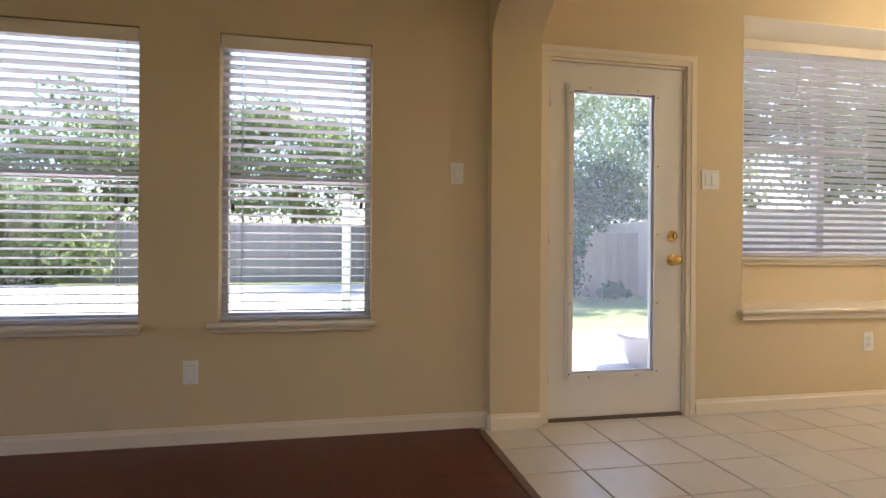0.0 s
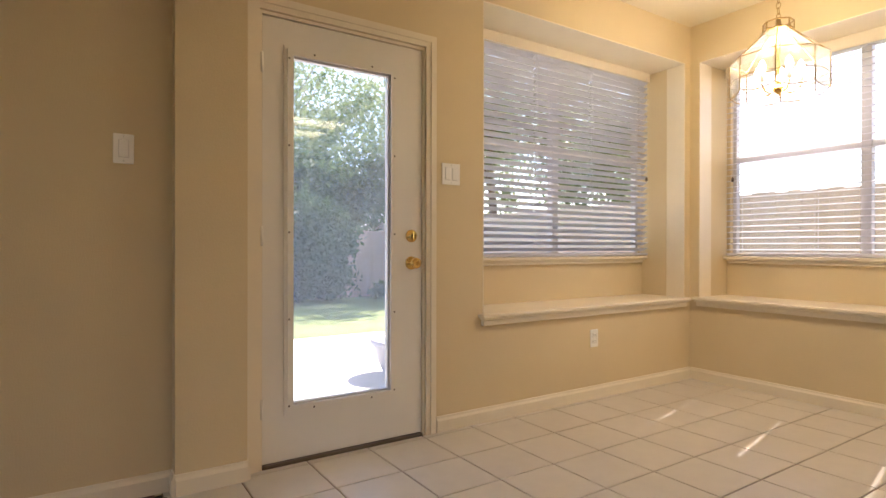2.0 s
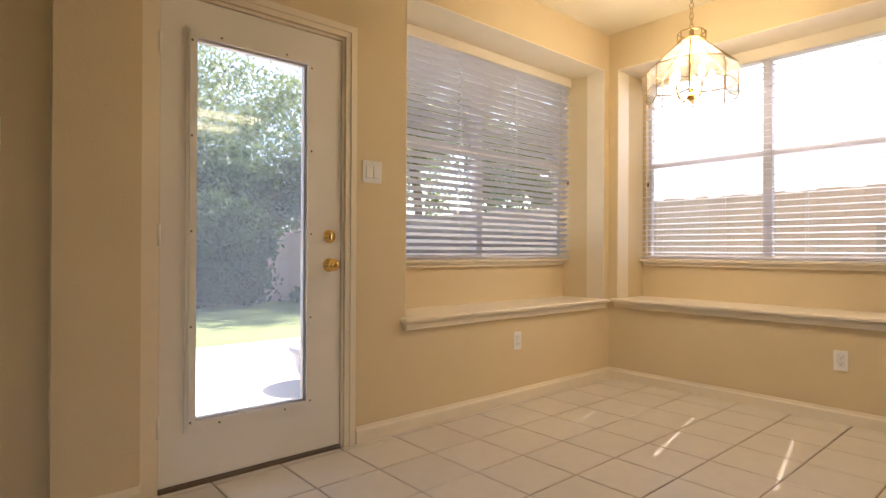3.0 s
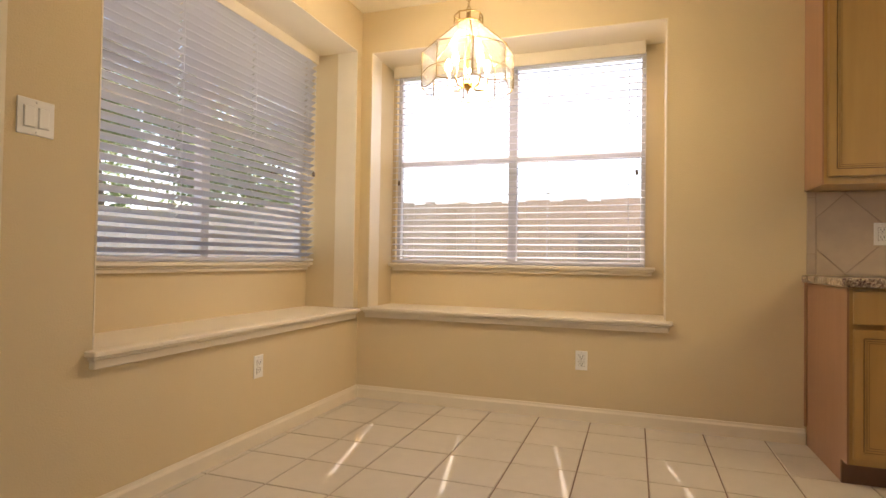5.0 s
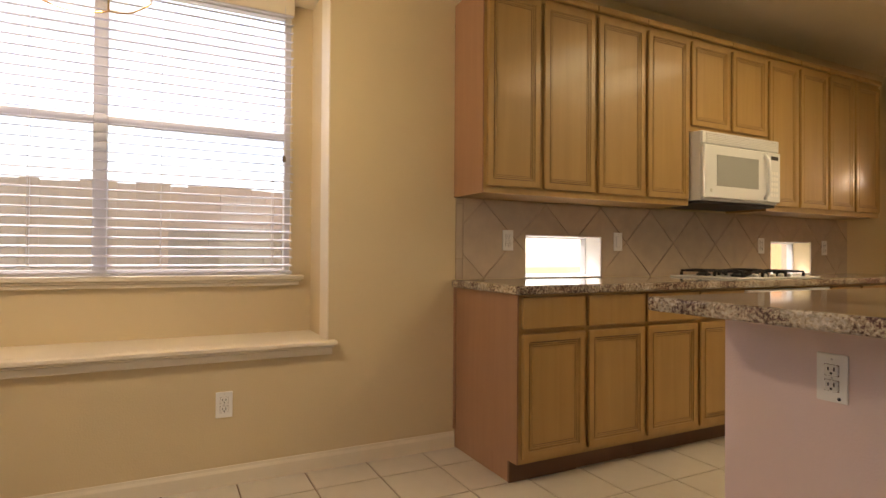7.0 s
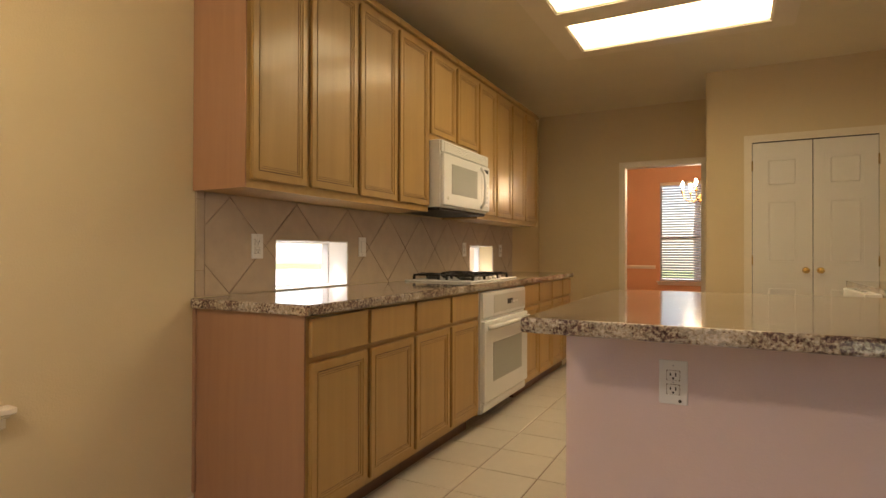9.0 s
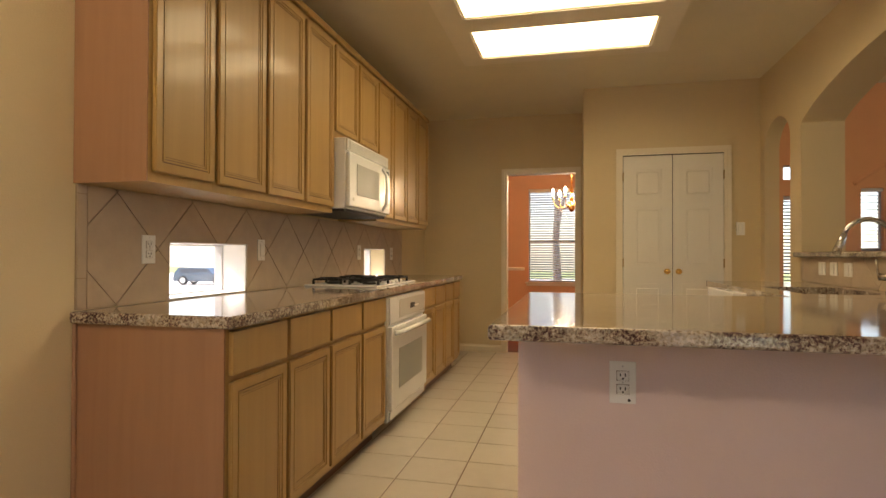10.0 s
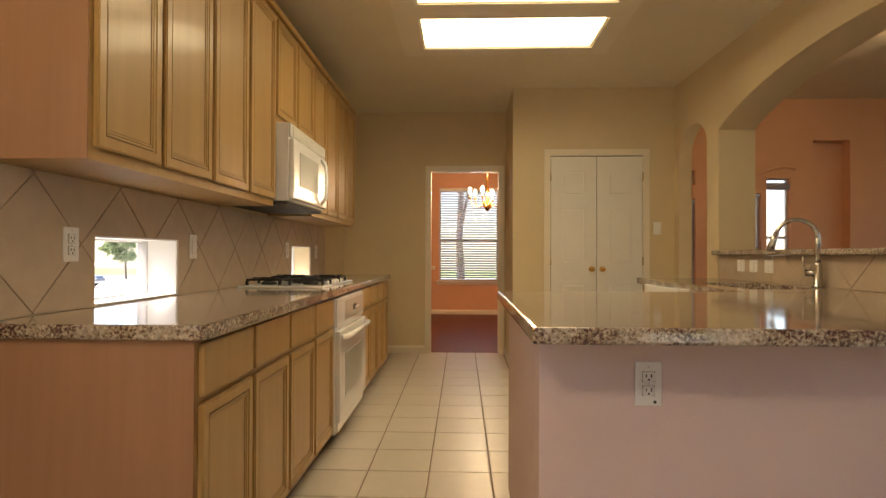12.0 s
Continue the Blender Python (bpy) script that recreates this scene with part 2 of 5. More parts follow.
def cube(x0, x1, y0, y1, z0, z1, bevel=0.0, seg=1):
    bm = bx(bmesh.new(), min(x0, x1), max(x0, x1), min(y0, y1), max(y0, y1), min(z0, z1), max(z0, z1))
    if bevel:
        bmesh.ops.bevel(bm, geom=bm.edges[:], offset=bevel, segments=seg, affect="EDGES", profile=0.5)
    return bm


def lathe(prof, seg=20, centre=(0, 0, 0), axis="z"):
    """A turned solid from (radius, height) pairs."""
    bm = bmesh.new()
    rings = []
    for r, h in prof:
        ring = []
        for k in range(seg):
            a = 2 * math.pi * k / seg
            p = (max(r, 1e-4) * math.cos(a), max(r, 1e-4) * math.sin(a), h)
            p = {"z": p, "x": (p[2], p[0], p[1]), "y": (p[1], p[2], p[0])}[axis]
            ring.append(bm.verts.new([p[i] + centre[i] for i in range(3)]))
        rings.append(ring)
    for a, b in zip(rings, rings[1:]):
        for k in range(seg):
            f = bm.faces.new((a[k], a[(k + 1) % seg], b[(k + 1) % seg], b[k]))
            f.smooth = True
    bm.faces.new(rings[0][::-1])
    bm.faces.new(rings[-1])
    bmesh.ops.recalc_face_normals(bm, faces=bm.faces[:])
    return bm


def tube(points, r, seg=10, taper=1.0):
    """A round bar swept along points."""
    bm = bmesh.new()
    pts = [Vector(p) for p in points]
    rings = []
    up = Vector((0.13, 0.27, 0.95))
    for i, p in enumerate(pts):
        d = (pts[min(i + 1, len(pts) - 1)] - pts[max(i - 1, 0)]).normalized()
        a = d.cross(up)
        if a.length < 0.05:
            a = d.cross(Vector((1, 0, 0)))
        a.normalize()
        b = d.cross(a)
        rr = r * (1 + (taper - 1) * i / max(1, len(pts) - 1))
        rings.append([bm.verts.new(p + rr * (math.cos(2 * math.pi * k / seg) * a + math.sin(2 * math.pi * k / seg) * b)) for k in range(seg)])
    for a, b in zip(rings, rings[1:]):
        for k in range(seg):
            bm.faces.new((a[k], a[(k + 1) % seg], b[(k + 1) % seg], b[k])).smooth = True
    bm.faces.new(rings[0][::-1])
    bm.faces.new(rings[-1])
    bmesh.ops.recalc_face_normals(bm, faces=bm.faces[:])
    return bm


def mesh_of(name, bm, material):
    me = bpy.data.meshes.new(name)
    bm.to_mesh(me)
    bm.free()
    if material:
        me.materials.append(material)
    return me


def part(name, bm, material, parent=None, label="", category="", kind=""):
    ob = new(name, mesh_of(name, bm, material))
    ob.parent = parent
    return tagged(ob, label, category, kind=kind)


def thing(name, label, category, at=(0, 0, 0), group="", kind=""):
    ob = new(name)
    ob.empty_display_size = 0.1
    ob.location = at
    return tagged(ob, label, category, group, kind)


def structure(name, bm, material, label, category):
    return part(name, bm, material, None, label, category, "structure")


def panel_wall(axis, p0, p1, a0, a1, z0, z1, holes):
    """A wall slab between p0 and p1 across its thickness, from a0 to a1 along it, with rectangular holes (a, a, z, z) cut through."""
    xs = sorted({a0, a1, *[v for h in holes for v in h[:2] if a0 < v < a1]})
    zs = sorted({z0, z1, *[v for h in holes for v in h[2:] if z0 < v < z1]})
    solid = lambda i, j: 0 <= i < len(xs) - 1 and 0 <= j < len(zs) - 1 and not any(
        h[0] <= (xs[i] + xs[i + 1]) / 2 <= h[1] and h[2] <= (zs[j] + zs[j + 1]) / 2 <= h[3] for h in holes)
    bm = bmesh.new()
    P = (lambda a, p, z: (a, p, z)) if axis == "x" else (lambda a, p, z: (p, a, z))
    face = lambda *c: bm.faces.new([bm.verts.new(P(*v)) for v in c])
    for i in range(len(xs) - 1):
        for j in range(len(zs) - 1):
            if not solid(i, j):
                continue
            A, B, C, D = xs[i], xs[i + 1], zs[j], zs[j + 1]
            face((A, p0, C), (B, p0, C), (B, p0, D), (A, p0, D))
            face((A, p1, C), (A, p1, D), (B, p1, D), (B, p1, C))
            if not solid(i - 1, j): face((A, p0, C), (A, p0, D), (A, p1, D), (A, p1, C))
            if not solid(i + 1, j): face((B, p0, C), (B, p1, C), (B, p1, D), (B, p0, D))
            if not solid(i, j - 1): face((A, p0, C), (A, p1, C), (B, p1, C), (B, p0, C))
            if not solid(i, j + 1): face((A, p0, D), (B, p0, D), (B, p1, D), (A, p1, D))
    bmesh.ops.remove_doubles(bm, verts=bm.verts[:], dist=1e-5)
    bmesh.ops.recalc_face_normals(bm, faces=bm.faces[:])
    return bm


def arch_wall(x0, x1, ys, low, z1):
    """A wall in the plane of y and z whose underside follows low(y); ys in order, twice the same y where the underside jumps."""
    bm = bmesh.new()
    q = lambda *c: bm.faces.new([bm.verts.new(v) for v in c])
    pts = [(y, low[i]) for i, y in enumerate(ys)]
    for (ya, za), (yb, zb) in zip(pts, pts[1:]):
        if yb - ya > 1e-6:
            q((x0, ya, za), (x0, ya, z1), (x0, yb, z1), (x0, yb, zb))
            q((x1, ya, za), (x1, yb, zb), (x1, yb, z1), (x1, ya, z1))
            q((x0, ya, z1), (x1, ya, z1), (x1, yb, z1), (x0, yb, z1))
        q((x0, ya, za), (x0, yb, zb), (x1, yb, zb), (x1, ya, za))
    for y, z in (pts[0], pts[-1]):
        q((x0, y, z), (x1, y, z), (x1, y, z1), (x0, y, z1))
    bmesh.ops.remove_doubles(bm, verts=bm.verts[:], dist=1e-5)
    bmesh.ops.recalc_face_normals(bm, faces=bm.faces[:])
    return bm


# ---- structure ----
YN, XE, YP, YD, CEIL, FAMC = 3.107, 4.47, -3.42, -4.33, 2.70, 3.30
DX0, DX1 = 0.855, 1.137          # dividing wall
NICHE = 0.38                     # depth of the window niches
N3 = (2.46, 4.40)
N4 = (1.10, 3.03)
NZ0, NZ1 = 0.60, 2.41
W1, W2 = (-1.67, -0.91), (-0.54, 0.22)

# The westmost opening is unseen, added to bring daylight into the family room.
structure("wall_north", panel_wall("x", YN, YN + 0.16, -4.5, XE + 0.18, -0.2, FAMC, [(-2.79, -2.035, 0.595, 2.05), (*W1, 0.595, 2.05), (*W2, 0.595, 2.05), (1.205, 2.075, -0.01, 2.065), (*N3, NZ0, NZ1)]), M_WALL, "tan painted outer wall with windows and a door", "wall")
structure("wall_east", panel_wall("y", XE, XE + 0.18, YD, YN, -0.2, 2.95, [(*N4, NZ0, NZ1), (-0.65, -0.065, 0.916, 1.17), (-2.88, -2.355, 0.916, 1.17)]), M_WALL, "tan painted wall with a window niche and two low windows", "wall")
structure("wall_south", panel_wall("x", YD - 0.12, YD, 1.137, XE + 0.18, 0, 2.95, [(2.735, 3.495, -0.01, 2.04)]), M_WALL, "tan painted wall with a cased doorway", "wall")
structure("wall_pantry", cube(1.137, 2.66, YD, YP, 0, CEIL, 0), M_WALL, "tan painted pantry block", "wall")


def niche_box(name, axis, a0, a1, p0, p1, w0, w1, wz0, wz1):
    """Bay box behind a niche: cheeks, floor, top and a back wall with the window's hole."""
    t = 0.1
    structure(name, panel_wall(axis, p1, p1 + t, a0 - t, a1 + t, NZ0 - t, NZ1 + t, [(w0, w1, wz0, wz1)]), M_WALL, "painted back wall of a deep window niche", "wall")
    for aa, ab, za, zb, side in ((a0 - t, a0, NZ0, NZ1, "cheek"), (a1, a1 + t, NZ0, NZ1, "cheek"), (a0 - t, a1 + t, NZ0 - t, NZ0, "base"), (a0 - t, a1 + t, NZ1, NZ1 + t, "head")):
        bm = cube(aa, ab, p0, p1, za, zb) if axis == "x" else cube(p0, p1, aa, ab, za, zb)
        structure(name + "_" + side, bm, M_WALL, "painted side of a deep window niche", "wall")


WIN3, WIN4, WZ0, WZ1 = (2.50, 4.39), (1.21, 3.0), 0.93, 2.37
niche_box("wall_niche_north", "x", *N3, YN + 0.16, YN + NICHE, *WIN3, WZ0, WZ1)
niche_box("wall_niche_east", "y", *N4, XE + 0.18, XE + NICHE, *WIN4, WZ0, WZ1)


def dividing_wall():
    ys, low = [], []

    def arc(a, b, spring, rise, power=2, n=28):
        ys.append(a), low.append(0)
        for k in range(n + 1):
            u = -math.cos(math.pi * k / n)
            ys.append(a + (b - a) * (u + 1) / 2)
            low.append(spring + rise * (max(0, 1 - u * u) ** (0.5 if power == 2 else 0.8)))
        ys.append(b), low.append(0)

    ys.append(YP), low.append(0)
    arc(-3.31, -2.73, 2.03, 0.22)
    ys.append(-2.62), low.append(0)
    thin = arch_wall(DX1 - 0.115, DX1, ys, low, FAMC)
    structure("wall_hall_arch", thin, M_WALL, "tan painted wall with a narrow plaster arch", "wall")
    ys, low = [-2.62], [0]
    arc(-2.52, 0.30, 2.09, 0.24, 1)
    arc(0.60, 3.035, 2.10, 0.31)
    ys.append(YN), low.append(0)
    return arch_wall(DX0, DX1, ys, low, FAMC)


structure("wall_dividing", dividing_wall(), M_WALL, "tan painted wall with plaster arches", "wall")
structure("wall_bar", cube(DX0, DX1 - 0.012, -2.55, 0.30, 0, 1.108), M_WALL, "low wall that carries the raised bar", "wall")
# Both openings in this wall are unseen, added for more daylight.
structure("wall_west", panel_wall("y", -4.62, -4.5, -7.4, YN + 0.16, 0, FAMC, [(-4.6, -2.6, 0.4, 2.5), (-1.4, 0.8, 0.05, 2.3)]), M_WALL, "plain tan wall of the family room", "wall")
FY = -6.0
structure("wall_family_south", panel_wall("x", FY - 0.16, FY, -4.5, 1.137, 0, FAMC, [(-1.035, -0.78, 0.45, 1.98), (-1.44, -1.11, 0.45, 2.19), (-0.13, 0.10, 0.3, 1.90), (-0.13, 0.10, 2.10, 2.30), (-2.25, -1.75, 0.9, 2.72)]), M_PEACH, "peach painted wall with tall windows", "wall")
structure("wall_family_recess", cube(-2.4, -1.6, FY - 0.30, FY - 0.161, 0.7, 2.9), M_PEACH, "peach back of a wall niche", "wall")
structure("wall_hall", cube(1.02, 1.137, FY, YD - 0.12, 0, FAMC), M_PEACH, "peach painted hall wall", "wall")
# dining room
DY = -8.40
structure("wall_dining_south", panel_wall("x", DY - 0.16, DY, 1.137, 5.6, -0.1, CEIL, [(2.47, 3.57, 0.62, 2.35)]), M_PEACH, "peach painted dining room wall", "wall")
structure("wall_dining_west", cube(1.02, 1.137, DY, FY - 0.16, 0, CEIL), M_PEACH, "peach painted dining room wall", "wall")
structure("wall_dining_east", cube(5.6, 5.72, DY - 0.16, YD, 0, CEIL), M_PEACH, "peach painted dining room wall", "wall")
structure("wall_dining_north", panel_wall("x", YD - 0.128, YD - 0.121, 1.137, 5.6, 0, CEIL, [(2.735, 3.495, -0.01, 2.04)]), M_PEACH, "peach painted dining room wall", "wall")
structure("wall_dining_corner", cube(XE + 0.18, 5.6, YD - 0.12, YD, 0, CEIL), M_BRICK, "brick outer wall", "wall")
# floors and ceilings
structure("floor", cube(DX0 - 0.04, XE, YD - 0.12, YN, -0.05, -0.006), M_GROUT, "dark grout bed under ceramic tile", "floor")
structure("floor_family", cube(-4.5, DX0 - 0.04, -7.2, YN, -0.05, -0.012), M_DARK, "underlay of the plank floor", "floor")
structure("floor_hall", cube(DX0 - 0.04, 1.137, -7.2, YD - 0.12, -0.05, -0.012), M_DARK, "underlay of the plank floor", "floor")
structure("floor_dining", cube(1.137, 5.6, DY, YD - 0.12, -0.05, -0.012), M_DARK, "underlay of the plank floor", "floor")
LX0, LX1, LY0, LY1 = 2.10, 3.57, -2.19, -0.66     # ceiling light box
structure("ceiling", cube(DX1, XE, YD, YN, CEIL, CEIL + 0.1), M_CEIL, "textured off-white kitchen ceiling", "ceiling")
structure("ceiling_family", cube(-4.62, DX0, -7.4, YN + 0.16, FAMC, FAMC + 0.1), M_CEIL, "high textured ceiling of the family room", "ceiling")
structure("ceiling_hall", cube(DX0, 1.137, -7.4, YP, FAMC + 0.001, FAMC + 0.1), M_CEIL, "hall ceiling", "ceiling")
structure("ceiling_dining", cube(1.137, 5.72, DY - 0.16, YD - 0.12, CEIL, CEIL + 0.1), M_CEIL, "textured dining room ceiling", "ceiling")
structure("roof", cube(-5.2, 5.2, -9.2, YN + 0.16 + 0.85, FAMC + 0.12, FAMC + 0.2), M_ROOF, "dark shingled roof", "roof")
# Unseen overhang, sized to keep direct sun off the door and windows.
structure("eave", cube(-5.2, XE + 1.0, YN + 0.16, YN + 0.16 + 0.85, 2.56, 2.64), M_TRIM, "unseen eave added to shade the patio wall", "roof")


# ---- trim ----
def run_board(name, segs, h=0.085, t=0.014, material=None, label="white painted baseboard"):
    for (x0, y0, x1, y1, nx, ny) in segs:
        bm = bmesh.new()
        prof = [(0, 0), (t, 0), (t, h * 0.72), (t * 0.55, h * 0.86), (t * 0.4, h), (0, h)]
        va = [bm.verts.new((x0 + nx * d, y0 + ny * d, z)) for d, z in prof]
        vb = [bm.verts.new((x1 + nx * d, y1 + ny * d, z)) for d, z in prof]
        for k in range(len(prof)):
            bm.faces.new((va[k], va[(k + 1) % 6], vb[(k + 1) % 6], vb[k]))
        bm.faces.new(va)
        bm.faces.new(vb[::-1])
        bmesh.ops.recalc_face_normals(bm, faces=bm.faces[:])
        structure(name, bm, material or M_TRIM, label, "baseboard")


run_board("baseboard", [(-4.5, YN, DX0, YN, 0, -1), (2.145, YN, XE, YN, 0, -1), (XE, YN - 0.014, XE, 0.40, -1, 0), (XE, YD, 3.56, YD, 0, 1), (1.137, YP, 1.37, YP, 0, 1), (2.37, YP, 2.66, YP, 0, 1),
                        (2.66, YP, 2.66, YD, 1, 0), (DX0, 3.035, DX1, 3.035, 0, -1), (DX0, 3.035, DX0, YN, -1, 0), (DX1, 3.035, DX1, YN, 1, 0), (1.137, DY, 5.6, DY, 0, 1), (DX1, -2.73, DX1, -2.55, 1, 0)])
run_board("chair_rail", [(1.137, DY, 2.40, DY, 0, 1), (3.64, DY, 5.6, DY, 0, 1)], 0.06, 0.02, None, "painted chair rail")
for ob in [o for o in scene.objects if o.name.startswith("chair_rail")]:
    ob.location.z = 0.83


def casing(name, axis, a0, a1, p, n, top, w=0.06, t=0.018, bottom=0.0, label="white painted door casing"):
    """Three-sided stepped casing round an opening; n: the side on which it stands proud."""
    bm = bmesh.new()
    for d, tt in ((0.0, t * 0.65), (w * 0.45, t)):
        for u0, u1, z0, z1 in ((a0 - w, a0 - d, bottom, top + d), (a1 + d, a1 + w, bottom, top + d), (a0 - w, a1 + w, top + d, top + w)):
            q = sorted((p, p + n * tt))
            if axis == "x":
                bx(bm, u0, u1, q[0], q[1], z0, z1)
            else:
                bx(bm, q[0], q[1], u0, u1, z0, z1)
    return structure(name, bm, M_TRIM, label, "trim")


casing("trim_patio_door", "x", 1.205, 2.075, YN, -1, 2.065)
casing("trim_pantry", "x", 1.436, 2.304, YP, 1, 2.05)
casing("trim_doorway", "x", 2.735, 3.495, YD, 1, 2.04)
structure("trim_doorway_jamb", panel_wall("x", YD - 0.127, YD - 0.002, 2.722, 3.508, 0, 2.055, [(2.737, 3.493, -0.1, 2.038)]), M_TRIM, "white painted door jamb", "trim")


def sill(name, axis, a0, a1, p, n, z, d=0.06, h=0.05, label="white painted window sill"):
    """A moulded sill: a nosed board over a stepped apron."""
    bm = bmesh.new()
    for u, dd, za, zb in ((0, d, z - 0.022, z), (0.012, d * 0.72, z - 0.034, z - 0.022), (0.02, d * 0.5, z - h, z - 0.034)):
        q = sorted((p - n * 0.02, p + n * dd))
        b = bx(bmesh.new(), a0 + u, a1 - u, *q, za, zb) if axis == "x" else bx(bmesh.new(), *q, a0 + u, a1 - u, za, zb)
        bmesh.ops.bevel(b, geom=b.edges[:], offset=0.004, segments=1, affect="EDGES")
        me = bpy.data.meshes.new("tmp")
        b.to_mesh(me)
        b.free()
        bm.from_mesh(me)
        bpy.data.meshes.remove(me)
    return structure(name, bm, M_TRIM, label, "sill")


sill("sill_family_west", "x", W1[0] - 0.03, W1[1] + 0.025, YN, -1, 0.60)
sill("sill_family_east", "x", W2[0] - 0.045, W2[1] + 0.025, YN, -1, 0.60)
sill("sill_niche_north", "x", N3[0] - 0.03, N3[1] + 0.02, YN, -1, 0.622, 0.05, 0.068, "white painted niche ledge moulding")
sill("sill_niche_east", "y", N4[0] - 0.035, N4[1] + 0.03, XE, -1, 0.628, 0.05, 0.068, "white painted niche ledge moulding")
structure("ledge_niche_north", cube(N3[0], N3[1], YN + 0.021, YN + NICHE, NZ0 + 0.001, 0.622), M_TRIM, "white painted ledge of the niche", "ledge")
structure("ledge_niche_east", cube(XE + 0.021, XE + NICHE, N4[0], N4[1], NZ0 + 0.001, 0.628), M_TRIM, "white painted ledge of the niche", "ledge")
sill("sill_window_north", "x", N3[0] + 0.004, N3[1] - 0.004, YN + NICHE, -1, 0.935, 0.06, 0.055)
sill("sill_window_east", "y", N4[0] + 0.05, N4[1] - 0.004, XE + NICHE, -1, 0.935, 0.06, 0.055)
sill("sill_dining", "x", 2.42, 3.62, DY, 1, 0.62, 0.07, 0.07)


def niche_liner(name, axis, a0, a1, p, z0):
    """White painted returns just inside the mouth of a niche."""
    bm = bmesh.new()
    for u0, u1, za, zb, d in ((a0, a0 + 0.006, z0, NZ1 - 0.006, 0.15), (a1 - 0.006, a1, z0, NZ1 - 0.006, 0.15), (a0, a1, NZ1 - 0.006, NZ1, NICHE - 0.005)):
        if axis == "x":
            bx(bm, u0, u1, p - 0.002, p + d, za, zb)
        else:
            bx(bm, p - 0.002, p + d, u0, u1, za, zb)
    structure(name, bm, M_TRIM, "white painted niche return", "trim")


def low_liner(name, a0, a1):
    bm = panel_wall("y", XE - 0.004, XE + 0.135, a0, a1, 0.9165, 1.17, [(a0 + 0.006, a1 - 0.006, 0.922, 1.164)])
    structure(name, bm, M_PLATE, "white return of the low window", "trim")


low_liner("trim_low_window", -0.65, -0.065)
low_liner("trim_low_window_far", -2.92, -2.355)
niche_liner("trim_niche_north", "x", *N3, YN, 0.623)
niche_liner("trim_niche_east", "y", *N4, XE, 0.629)


# ---- windows and blinds ----
def window(name, axis, a0, a1, p, z0, z1, mid, two, label, f=0.03, screen=False):
    """Aluminium window in a hole: frame, meeting rail, mullion and panes. p: the plane of the panes."""
    w = thing(name, label, "window", kind="structure")
    B = (lambda u0, u1, d, zz0, zz1, bv=0.003: cube(u0, u1, p - d, p + d, zz0, zz1, bv)) if axis == "x" else (lambda u0, u1, d, zz0, zz1, bv=0.003: cube(p - d, p + d, u0, u1, zz0, zz1, bv))
    for u0, u1, za, zb in ((a0, a0 + f, z0, z1), (a1 - f, a1, z0, z1), (a0 + f, a1 - f, z0, z0 + f), (a0 + f, a1 - f, z1 - f, z1)):
        part("window_frame", B(u0, u1, 0.025, za, zb), M_ALU, w)
    cols = [(a0 + f, (a0 + a1) / 2 - 0.03), ((a0 + a1) / 2 + 0.03, a1 - f)] if two else [(a0 + f, a1 - f)]
    if two:
        part("mullion", B((a0 + a1) / 2 - 0.03, (a0 + a1) / 2 + 0.03, 0.03, z0 + f, z1 - f), M_ALU, w)
    for c0, c1 in cols:
        if mid:
            part("meeting_rail", B(c0, c1, 0.022, mid - 0.02, mid + 0.02), M_ALU, w)
        for za, zb in ([(z0 + f, mid - 0.02), (mid + 0.02, z1 - f)] if mid else [(z0 + f, z1 - f)]):
            g = part("pane", B(c0, c1, 0.003, za, zb, 0), M_GLASS, w, "clear window glass")
            g.visible_shadow = False
        # Unseen screen, added to dim sun and view in the lower sash.
        if screen:
            sp = p + 0.018
            part("insect_screen", cube(c0, c1, sp, sp + 0.001, z0 + f, mid) if axis == "x" else cube(sp, sp + 0.001, c0, c1, z0 + f, mid), M_SCREEN, w, "assumed insect screen that dims the lower sash")
    return w


SLATS = {}


def slat_mesh(length, tilt, cords):
    """A crowned slat with a routed hole at each cord."""
    key = (round(length, 3), tilt)
    if key not in SLATS:
        bm = bmesh.new()
        wd, th = 0.050, 0.0028
        c, s = math.cos(radians(tilt)), math.sin(radians(tilt))
        us = sorted([-length / 2, length / 2] + [u + e for u in cords for e in (-0.0043, 0.0043)])
        vs = [-0.5, -0.22, 0.22, 0.5]

        def grid(side):
            return [[bm.verts.new((u, v * wd * c - (0.003 * (1 - 4 * v * v) + side) * s, v * wd * s + (0.003 * (1 - 4 * v * v) + side) * c)) for v in vs] for u in us]

        top, low = grid(th / 2), grid(-th / 2)
        full = lambda i, k: 0 <= i < len(us) - 1 and 0 <= k < 3 and not (k == 1 and i % 2 == 1)
        for i in range(len(us) - 1):
            for k in range(3):
                if not full(i, k):
                    continue
                bm.faces.new((top[i][k], top[i + 1][k], top[i + 1][k + 1], top[i][k + 1]))
                bm.faces.new((low[i][k], low[i][k + 1], low[i + 1][k + 1], low[i + 1][k]))
                for (di, dk), (p, q) in (((-1, 0), ((i, k), (i, k + 1))), ((1, 0), ((i + 1, k), (i + 1, k + 1))), ((0, -1), ((i, k), (i + 1, k))), ((0, 1), ((i, k + 1), (i + 1, k + 1)))):
                    if not full(i + di, k + dk):
                        bm.faces.new((top[p[0]][p[1]], top[q[0]][q[1]], low[q[0]][q[1]], low[p[0]][p[1]]))
        bmesh.ops.recalc_face_normals(bm, faces=bm.faces[:])
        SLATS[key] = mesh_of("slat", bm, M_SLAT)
    return SLATS[key]


